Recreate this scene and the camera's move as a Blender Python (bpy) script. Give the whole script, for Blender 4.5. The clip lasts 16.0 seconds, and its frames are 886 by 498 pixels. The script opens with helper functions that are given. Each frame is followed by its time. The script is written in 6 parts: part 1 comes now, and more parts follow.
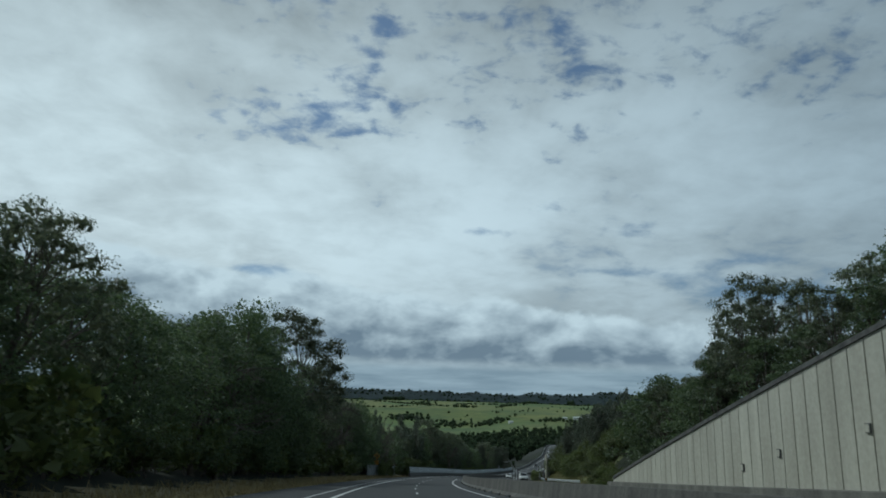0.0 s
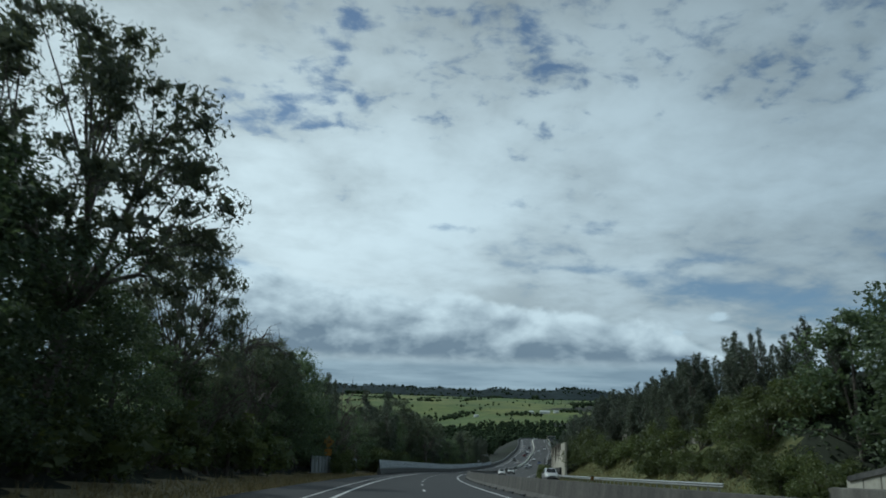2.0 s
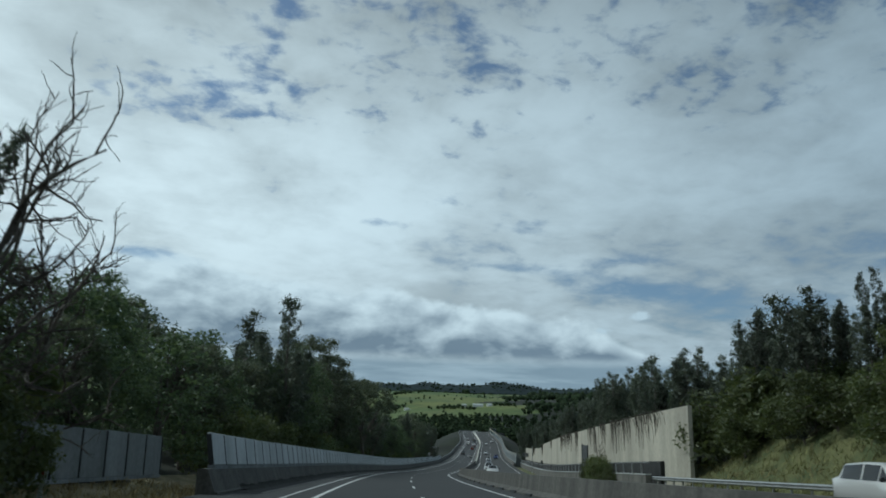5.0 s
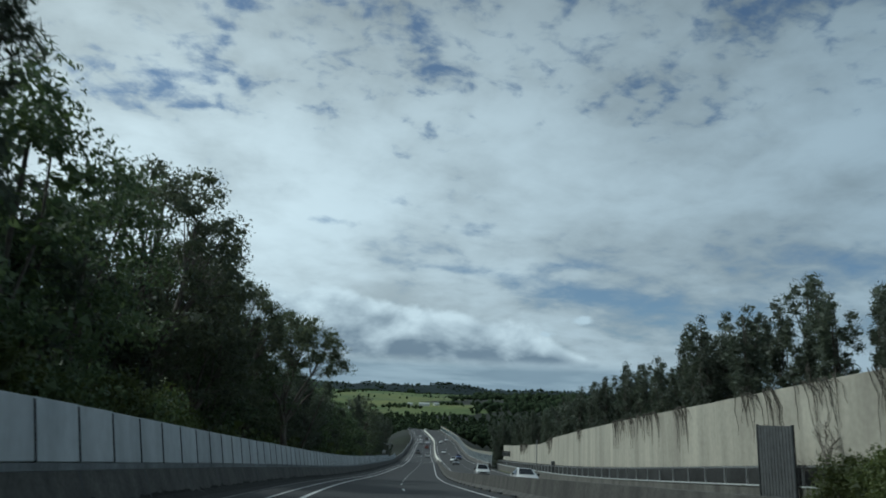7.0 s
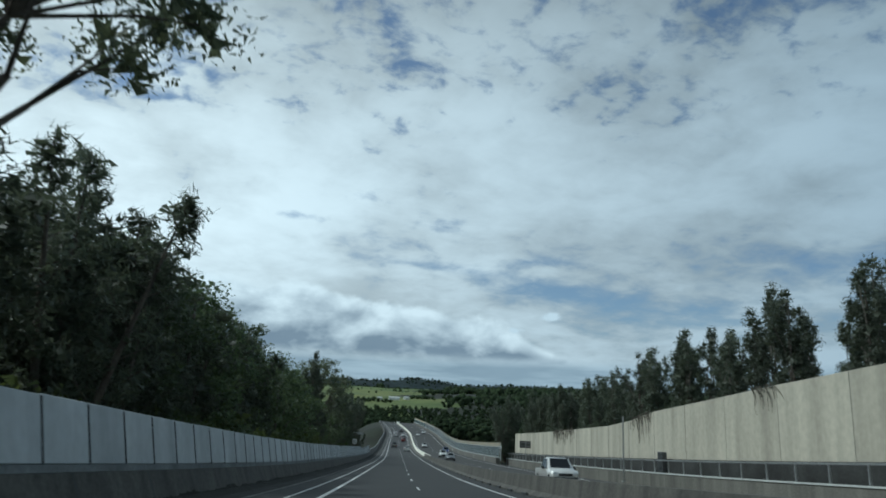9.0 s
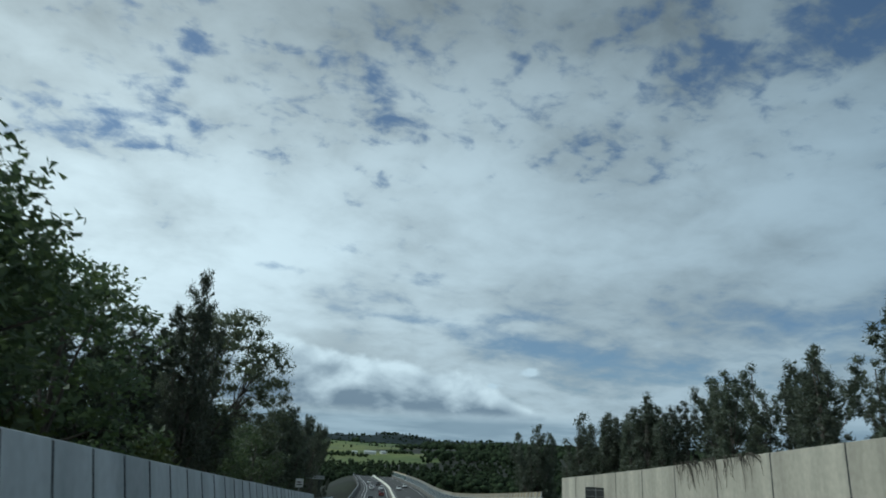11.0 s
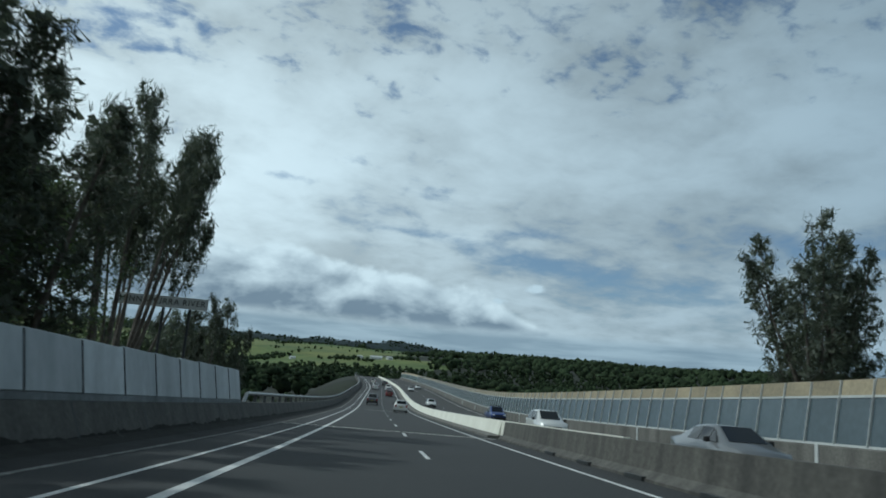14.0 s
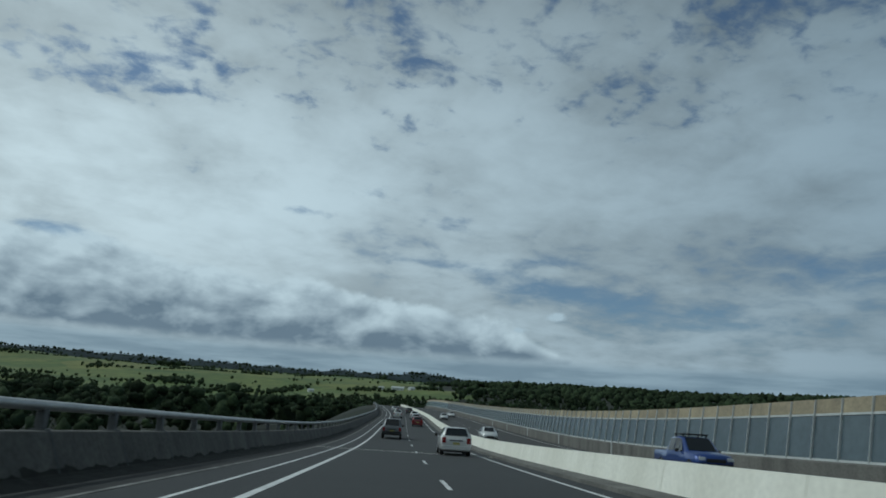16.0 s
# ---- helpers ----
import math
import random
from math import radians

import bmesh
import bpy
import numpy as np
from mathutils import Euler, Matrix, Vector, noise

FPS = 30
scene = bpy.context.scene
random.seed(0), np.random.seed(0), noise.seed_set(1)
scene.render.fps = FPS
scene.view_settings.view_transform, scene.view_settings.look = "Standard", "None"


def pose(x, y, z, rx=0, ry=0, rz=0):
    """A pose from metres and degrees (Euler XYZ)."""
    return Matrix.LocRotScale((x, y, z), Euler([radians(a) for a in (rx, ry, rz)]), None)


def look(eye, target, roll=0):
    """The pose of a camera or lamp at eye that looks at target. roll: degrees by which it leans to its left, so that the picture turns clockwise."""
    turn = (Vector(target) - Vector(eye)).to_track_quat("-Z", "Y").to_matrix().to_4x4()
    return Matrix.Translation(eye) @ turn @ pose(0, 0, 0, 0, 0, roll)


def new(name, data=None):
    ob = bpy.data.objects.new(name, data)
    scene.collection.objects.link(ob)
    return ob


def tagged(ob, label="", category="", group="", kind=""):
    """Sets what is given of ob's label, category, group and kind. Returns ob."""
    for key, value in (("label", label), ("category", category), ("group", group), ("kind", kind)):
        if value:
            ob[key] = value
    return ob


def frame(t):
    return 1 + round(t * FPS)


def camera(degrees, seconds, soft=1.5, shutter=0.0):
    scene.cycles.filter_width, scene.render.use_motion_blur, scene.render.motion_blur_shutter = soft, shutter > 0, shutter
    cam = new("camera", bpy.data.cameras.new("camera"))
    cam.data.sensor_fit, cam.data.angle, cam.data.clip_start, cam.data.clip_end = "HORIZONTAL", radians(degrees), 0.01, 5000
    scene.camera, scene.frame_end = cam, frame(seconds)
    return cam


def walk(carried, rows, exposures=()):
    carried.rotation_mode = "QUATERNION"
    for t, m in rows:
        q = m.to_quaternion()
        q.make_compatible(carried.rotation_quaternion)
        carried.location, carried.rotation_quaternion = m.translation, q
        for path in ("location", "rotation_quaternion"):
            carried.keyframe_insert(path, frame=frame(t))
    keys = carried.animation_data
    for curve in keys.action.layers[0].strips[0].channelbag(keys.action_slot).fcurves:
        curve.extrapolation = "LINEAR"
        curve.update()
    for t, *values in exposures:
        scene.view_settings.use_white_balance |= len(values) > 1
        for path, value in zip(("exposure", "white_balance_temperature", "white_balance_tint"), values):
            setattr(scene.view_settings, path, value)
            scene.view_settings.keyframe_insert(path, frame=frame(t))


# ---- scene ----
# ---------- camera and its drive ----------
KNOT = [-20, 30, 80, 130, 180, 230, 280, 330, 380, 430, 480, 540, 600, 680, 780, 900, 1100]
HEADING = [-2.7222, 0.0009, 3.9406, 7.0623, 10.5476, 15.0277, 16.3107, 16.3869, 15.7404, 15.7162, 16.0027, 16.5047, 13.444, 12.7149, 18.4973, 25.815, 38.0103]
GRADE = [-0.05756, -0.07222, -0.06771, -0.06766, -0.06377, -0.07058, -0.04939, -0.04588, -0.03339, -0.02561, 0.0103, 0.01733, 0.02604, 0.02146, -0.01456, -0.03446, -0.06764]
PATH = [
    (0, 1.937, 0.055, 1.086, -3.231, 13.911, 1.91),
    (0.5, 1.669, 12.252, 0.286, -4.032, 12.925, 2.63),
    (1, 1.546, 24.455, -0.557, -4.804, 12.89, 2.31),
    (1.5, 1.587, 36.661, -1.424, -5.541, 13.33, 2.171),
    (2, 1.817, 48.866, -2.291, -6.248, 13.631, 2.002),
    (2.5, 2.252, 61.07, -3.147, -7.011, 13.482, 2.074),
    (3, 2.892, 73.272, -3.99, -7.779, 13.07, 1.979),
    (3.5, 3.724, 85.471, -4.824, -8.734, 12.657, 1.806),
    (4, 4.731, 97.665, -5.654, -9.721, 12.602, 1.805),
    (4.5, 5.886, 109.853, -6.484, -10.834, 12.88, 1.878),
    (5, 7.205, 122.03, -7.315, -12.076, 13.49, 2.025),
    (5.5, 8.692, 134.192, -8.142, -13.348, 14.142, 2.211),
    (6, 10.356, 146.336, -8.962, -14.554, 14.542, 2.401),
    (6.5, 12.202, 158.46, -9.77, -15.598, 14.401, 2.56),
    (7, 14.23, 170.56, -10.568, -16.479, 13.717, 2.687),
    (7.5, 16.452, 182.629, -11.362, -17.273, 12.909, 2.657),
    (8, 18.891, 194.66, -12.167, -17.995, 12.476, 2.567),
    (8.5, 21.62, 206.632, -12.991, -18.612, 12.574, 2.668),
    (9, 24.58, 218.555, -13.836, -19.06, 13.511, 2.535),
    (9.5, 27.733, 230.444, -14.682, -19.264, 14.917, 2.75),
    (10, 31.015, 242.314, -15.494, -19.604, 16.186, 2.884),
    (10.5, 34.373, 254.174, -16.246, -20.079, 17.318, 2.938),
    (11, 37.797, 266.021, -16.934, -20.575, 17.996, 3.004),
    (11.5, 41.277, 277.861, -17.57, -20.975, 17.9, 3.175),
    (12, 44.786, 289.703, -18.175, -21.164, 16.713, 3.543),
    (12.5, 48.284, 301.557, -18.766, -21.143, 14.434, 4.107),
    (13, 51.787, 313.415, -19.346, -20.852, 12.508, 4.228),
    (13.5, 55.289, 325.282, -19.911, -20.495, 11.282, 4.721),
    (14, 58.775, 337.162, -20.449, -20.291, 10.944, 4.886),
    (14.5, 62.232, 349.059, -20.95, -20.153, 11.478, 4.707),
    (15, 65.658, 360.97, -21.414, -19.809, 12.281, 4.835),
    (15.5, 69.057, 372.893, -21.842, -19.199, 13.009, 4.53),
    (16, 72.443, 384.824, -22.24, -18.533, 13.332, 3.729),
]
FOV = 65.095

cam = camera(FOV, 16.0, soft=1.8, shutter=0.12)


def aim(x, y, z, yaw, pitch, lean):
    a, b = radians(yaw), radians(pitch)
    way = Vector((-math.sin(a) * math.cos(b), math.cos(a) * math.cos(b), math.sin(b)))
    eye = Vector((x, y, z))
    return look(eye, eye + way * 50, lean)


walk(cam, [(t, aim(x, y, z, yw, pt, ln)) for t, x, y, z, yw, pt, ln in PATH],
     exposures=[(t, e, 5400, -2) for t, e in ((0.0, -0.38), (1.5, -0.28), (3.5, -0.22), (6.5, -0.26), (7.0, -0.24), (8.0, -0.10), (9.0, -0.02), (9.5, -0.02), (12.0, -0.20), (12.5, -0.10), (13.0, -0.13), (14.0, -0.12), (14.5, -0.15), (15.0, -0.28), (16.0, -0.5))])

# ---------- the road's line: distance s along it, side (0 = left edge line, + right), height over it ----------
SG = np.arange(-60, 1101, 2.0)


def _smooth(knots):
    v = np.interp(np.arange(-20, 1101, 2.0), KNOT, knots)
    v = np.convolve(np.pad(v, 7, "edge"), np.ones(15) / 15, "valid")
    return np.concatenate([np.full(20, v[0]), v])


RH, RG = np.radians(_smooth(HEADING)), _smooth(GRADE)
RX, RY, RZ = np.cumsum(np.sin(RH)) * 2, np.cumsum(np.cos(RH)) * 2, np.cumsum(RG) * 2
_i0 = 30
RX, RY, RZ = RX - RX[_i0], RY - RY[_i0], RZ - RZ[_i0]


def W(s, side, h=0.0):
    a = float(np.interp(s, SG, RH))
    return Vector((float(np.interp(s, SG, RX)) + side * math.cos(a), float(np.interp(s, SG, RY)) - side * math.sin(a), float(np.interp(s, SG, RZ)) + h))


def road_frame(s, side, h=0.0, turn=0.0):
    """A pose on the road: local x to the right, y ahead, z up."""
    return Matrix.Translation(W(s, side, h)) @ Matrix.Rotation(-float(np.interp(s, SG, RH)) + radians(turn), 4, "Z")


def to_road(x, y):
    """Distance, side and the road's height for arrays of places."""
    best = np.full(x.shape, 1e18)
    idx = np.zeros(x.shape, int)
    for k in range(0, len(SG), 4):
        d = (x - RX[k]) ** 2 + (y - RY[k]) ** 2
        m = d < best
        best[m], idx[m] = d[m], k
    a = RH[idx]
    dx, dy = x - RX[idx], y - RY[idx]
    ahead = dx * np.sin(a) + dy * np.cos(a)
    return SG[idx] + ahead, dx * np.cos(a) - dy * np.sin(a), RZ[idx] + RG[idx] * np.clip(ahead, -10, 10)


# ---------- sky, sun, exposure ----------
SUN_AZ, SUN_EL = -62.0, 46.0   # degrees from ahead (+ right), and up


def build_sky():
    world = bpy.data.worlds.new("sky")
    scene.world = world
    world.use_nodes = True
    nt = world.node_tree
    nt.nodes.clear()
    N, L = nt.nodes.new, nt.links.new

    def math_node(op, a, b=None, c=None, clamp=False):
        n = N("ShaderNodeMath")
        n.operation, n.use_clamp = op, clamp
        for i, v in enumerate((a, b, c)):
            if v is None:
                continue
            if isinstance(v, (int, float)):
                n.inputs[i].default_value = v
            else:
                L(v, n.inputs[i])
        return n.outputs[0]

    def ramp(x, lo, hi, smooth=True):
        n = N("ShaderNodeMapRange")
        n.interpolation_type = "SMOOTHSTEP" if smooth else "LINEAR"
        L(x, n.inputs[0])
        n.inputs[1].default_value, n.inputs[2].default_value = lo, hi
        return n.outputs[0]

    def fbm(vec, scale, detail, rough, lac=2.0, dist=0.0):
        n = N("ShaderNodeTexNoise")
        n.noise_dimensions = "3D"
        L(vec, n.inputs["Vector"])
        n.inputs["Scale"].default_value, n.inputs["Detail"].default_value = scale, detail
        n.inputs["Roughness"].default_value, n.inputs["Lacunarity"].default_value, n.inputs["Distortion"].default_value = rough, lac, dist
        return n.outputs[0]

    def mix(f, a, b):
        n = N("ShaderNodeMix")
        n.data_type = "RGBA"
        if isinstance(f, (int, float)):
            n.inputs[0].default_value = f
        else:
            L(f, n.inputs[0])
        for v, s in ((a, n.inputs[6]), (b, n.inputs[7])):
            if isinstance(v, tuple):
                s.default_value = (*v, 1)
            else:
                L(v, s)
        return n.outputs[2]

    co = N("ShaderNodeTexCoord").outputs["Generated"]
    sep = N("ShaderNodeSeparateXYZ")
    L(co, sep.inputs[0])
    x, y, z = sep.outputs
    up = math_node("MAXIMUM", z, 0.0)
    # azimuth and elevation in degrees
    az = math_node("MULTIPLY", math_node("ARCTAN2", x, y), 57.29578)
    el = math_node("MULTIPLY", math_node("ARCSINE", math_node("MINIMUM", up, 0.9999)), 57.29578)
    # a cloud deck seen in perspective
    k = math_node("DIVIDE", 1.0, math_node("ADD", up, 0.22))
    deck = N("ShaderNodeCombineXYZ")
    L(math_node("MULTIPLY", x, k), deck.inputs[0])
    L(math_node("MULTIPLY", y, k), deck.inputs[1])
    deck = deck.outputs[0]

    sky = N("ShaderNodeTexSky")
    sky.sky_type, sky.sun_disc = "NISHITA", False
    sky.sun_elevation, sky.sun_rotation = radians(SUN_EL), radians(SUN_AZ)
    sky.air_density, sky.dust_density, sky.ozone_density = 1.0, 0.6, 1.5
    blue = N("ShaderNodeMix")
    blue.data_type, blue.blend_type = "RGBA", "MULTIPLY"
    blue.inputs[0].default_value = 1
    L(sky.outputs[0], blue.inputs[6])
    blue.inputs[7].default_value = (SKY_STRENGTH, SKY_STRENGTH, SKY_STRENGTH, 1)
    blue = blue.outputs[2]

    big = fbm(deck, 0.75, 3, 0.5, dist=0.2)
    mid = fbm(deck, 3.0, 5, 0.52, dist=0.3)
    fine = fbm(deck, 9.5, 6, 0.58, dist=0.3)
    ripple = fbm(deck, 17.0, 4, 0.55, dist=0.35)
    thin = math_node("ADD", math_node("ADD", math_node("MULTIPLY", big, 0.7), math_node("MULTIPLY", mid, 0.8)), math_node("ADD", math_node("MULTIPLY", fine, 0.72), math_node("MULTIPLY", math_node("MULTIPLY", math_node("SUBTRACT", ripple, 0.5), 1.2), ramp(el, 10.0, 24.0))))
    turned = N("ShaderNodeMapping")
    turned.inputs["Rotation"].default_value, turned.inputs["Scale"].default_value = (0, 0, radians(28)), (1.0, 1.7, 1.0)
    L(deck, turned.inputs[0])
    flecks = fbm(turned.outputs[0], 8.0, 5, 0.62, dist=0.9)
    thin = math_node("ADD", thin, math_node("MULTIPLY", math_node("MULTIPLY", math_node("SUBTRACT", flecks, 0.5), 0.8), ramp(el, 17.0, 28.0)))
    thin = math_node("SUBTRACT", thin, 1.11)   # about -0.4 .. 0.4, more is cloud

    def spot(caz, cel, raz, rel, lean=0.0):
        """A soft patch of the deck round a direction."""
        c, s = math.cos(radians(lean)), math.sin(radians(lean))
        da, de = math_node("SUBTRACT", az, caz), math_node("SUBTRACT", el, cel)
        u = math_node("DIVIDE", math_node("ADD", math_node("MULTIPLY", da, c), math_node("MULTIPLY", de, s)), raz)
        v = math_node("DIVIDE", math_node("SUBTRACT", math_node("MULTIPLY", de, c), math_node("MULTIPLY", da, s)), rel)
        r2 = math_node("ADD", math_node("MULTIPLY", u, u), math_node("MULTIPLY", v, v))
        return math_node("EXPONENT", math_node("MULTIPLY", r2, -1.0))

    cover = math_node("ADD", thin, 0.30)
    for caz, cel, raz, rel, lean, amount in SKY_GAPS:
        cover = math_node("ADD", cover, math_node("MULTIPLY", spot(caz, cel, raz, rel, lean), amount * 1.0))
    alpha = math_node("ADD", math_node("MULTIPLY", ramp(cover, -0.20, 0.27), 0.86), 0.14)

    # brightness of the deck: bright towards the sun's side, greyer to the other
    side = ramp(az, -20.0, 62.0, False)
    white = mix(side, (0.895, 0.915, 0.88), (0.365, 0.425, 0.465))
    tone = math_node("ADD", math_node("MULTIPLY", mid, 0.62), math_node("ADD", math_node("MULTIPLY", big, 0.9), math_node("MULTIPLY", fine, 0.26)))
    tone = math_node("ADD", math_node("MULTIPLY", ramp(tone, 0.66, 1.06), 0.36), 0.655)
    dark_top = ramp(el, 21.0, 40.0)
    tone = math_node("SUBTRACT", tone, math_node("MULTIPLY", dark_top, 0.43))
    tone = math_node("ADD", tone, math_node("MULTIPLY", spot(2.0, 15.5, 24.0, 6.0), 0.12))   # thinner, brighter cloud on the sun's side
    tone = math_node("MAXIMUM", math_node("MINIMUM", tone, 1.14), 0.38)
    shade = N("ShaderNodeMix")
    shade.data_type, shade.blend_type = "RGBA", "MULTIPLY"
    shade.inputs[0].default_value = 1
    L(white, shade.inputs[6])
    grey = N("ShaderNodeCombineXYZ")
    for i in range(3):
        L(tone, grey.inputs[i])
    L(grey.outputs[0], shade.inputs[7])
    col = mix(alpha, blue, shade.outputs[2])

    # the low cumulus bank with bright heads and a grey flat base, tapering to the right
    head = N("ShaderNodeCombineXYZ")
    L(math_node("MULTIPLY", az, 0.10), head.inputs[0])
    L(math_node("MULTIPLY", el, 0.17), head.inputs[1])
    puff = fbm(head.outputs[0], 1.9, 5, 0.5, dist=0.25)
    sunward = N("ShaderNodeVectorMath")
    L(head.outputs[0], sunward.inputs[0])
    sunward.inputs[1].default_value = (-0.10, 0.13, 0)
    puff_sun = fbm(sunward.outputs[0], 1.9, 5, 0.5, dist=0.25)
    billow = fbm(head.outputs[0], 6.5, 5, 0.5, dist=0.5)
    line_a = math_node("ADD", math_node("MULTIPLY", az, -0.085), 10.2)
    line_b = math_node("ADD", math_node("MULTIPLY", az, -0.62), 22.6)
    topline = math_node("ADD", math_node("MINIMUM", line_a, line_b), math_node("ADD", math_node("MULTIPLY", math_node("SUBTRACT", puff, 0.5), 3.6), math_node("MULTIPLY", math_node("SUBTRACT", billow, 0.5), 0.9)))
    base_el = math_node("ADD", 4.55, math_node("MULTIPLY", math_node("SUBTRACT", billow, 0.5), 0.5))
    inside = ramp(math_node("SUBTRACT", topline, el), -0.35, 0.55)
    above = ramp(math_node("SUBTRACT", el, base_el), -0.5, 0.6)
    rel = math_node("DIVIDE", math_node("SUBTRACT", el, base_el), math_node("MAXIMUM", math_node("SUBTRACT", topline, base_el), 0.8))
    relief = math_node("MULTIPLY", math_node("SUBTRACT", puff, puff_sun), 2.3)
    swell = math_node("ADD", relief, math_node("MULTIPLY", math_node("SUBTRACT", billow, 0.5), 0.55))
    lit = ramp(math_node("ADD", math_node("MULTIPLY", rel, 1.05), swell), 0.10, 1.06, False)
    bank = mix(lit, (0.205, 0.25, 0.295), (0.79, 0.83, 0.82))
    col = mix(math_node("MULTIPLY", math_node("MULTIPLY", inside, above), 0.94), col, bank)
    for caz, cel, raz, rel_, lean, amount in SKY_PUFFS:
        p = math_node("MULTIPLY", spot(caz, cel, raz, rel_, lean), math_node("ADD", -0.25, math_node("MULTIPLY", billow, 2.5)))
        col = mix(ramp(p, 0.25, 0.7 / amount), col, (0.62, 0.68, 0.70))
    # haze along the horizon
    low = ramp(el, 4.9, 3.9)
    strip_at = N("ShaderNodeCombineXYZ")
    L(math_node("MULTIPLY", az, 0.06), strip_at.inputs[0])
    L(math_node("MULTIPLY", el, 0.55), strip_at.inputs[1])
    strip = fbm(strip_at.outputs[0], 1.7, 5, 0.55)
    haze = mix(ramp(strip, 0.36, 0.66), (0.25, 0.31, 0.355), (0.40, 0.465, 0.50))
    col = mix(math_node("MULTIPLY", low, 0.88), col, haze)
    bg = N("ShaderNodeBackground")
    L(col, bg.inputs[0])
    bg.inputs[1].default_value = 1.0
    out = N("ShaderNodeOutputWorld")
    L(bg.outputs[0], out.inputs[0])


SKY_STRENGTH = 0.075
# direction and size in degrees of the thin places (-) and thick places (+) of the deck
SKY_GAPS = [
    (-4.8, 27.2, 3.4, 2.0, 40, -0.27), (-3.4, 32.5, 1.3, 3.8, -6, -0.30), (-4.0, 23.8, 5.0, 1.8, -8, -0.22), (-9.0, 24.0, 4.0, 1.0, 0, -0.16),
    (6.6, 15.5, 1.9, 0.6, -3, -0.40), (12.0, 17.4, 2.6, 0.55, 12, -0.26), (19.4, 15.4, 2.0, 0.7, 0, -0.26),
    (20.0, 12.0, 5.5, 0.5, -4, -0.24), (28.5, 10.2, 7.0, 1.0, -6, -0.30), (26.5, 12.6, 3.5, 0.5, 0, -0.22),
    (15.0, 29.0, 1.6, 4.0, 8, -0.15), (21.0, 29.5, 6.0, 3.8, 0, -0.12), (8.0, 31.0, 6.0, 3.0, 0, -0.10), (33.0, 31.5, 13.0, 3.0, 5, -0.17), (48.0, 31.5, 8.0, 3.0, 0, -0.16), (58.0, 35.0, 8.0, 6.0, 0, -0.3),
    (50.0, 11.5, 7.0, 2.2, 0, -0.20), (40.0, 8.0, 8.0, 1.6, 0, -0.2), (-10.0, 11.0, 3.6, 0.6, -6, -0.5), (-14.0, 23.0, 4.0, 2.0, 0, -0.10),
    (3.0, 20.0, 9.0, 3.0, 0, 0.22), (27.0, 20.0, 9.0, 4.5, 0, 0.20), (-10.0, 16.0, 8.0, 3.5, 0, 0.24), (45.0, 20.0, 10.0, 5.0, 0, 0.15),
    (-24.0, 24.0, 10.0, 12.0, 0, 0.25), (10.0, 9.5, 9.0, 1.4, -4, 0.2),
]
SKY_PUFFS = [(28.2, 8.2, 1.0, 0.42, 0, 0.8), (25.4, 7.0, 0.7, 0.3, 0, 0.8)]
build_sky()
sun = new("sun", bpy.data.lights.new("sun", "SUN"))
sun.data.energy, sun.data.angle, sun.data.color = 2.0, radians(1.5), (1.0, 0.93, 0.82)
_a, _e = radians(SUN_AZ), radians(SUN_EL)
sun.matrix_world = look((0, 0, 200), Vector((0, 0, 200)) - Vector((math.sin(_a) * math.cos(_e), math.cos(_a) * math.cos(_e), math.sin(_e))) * 10)

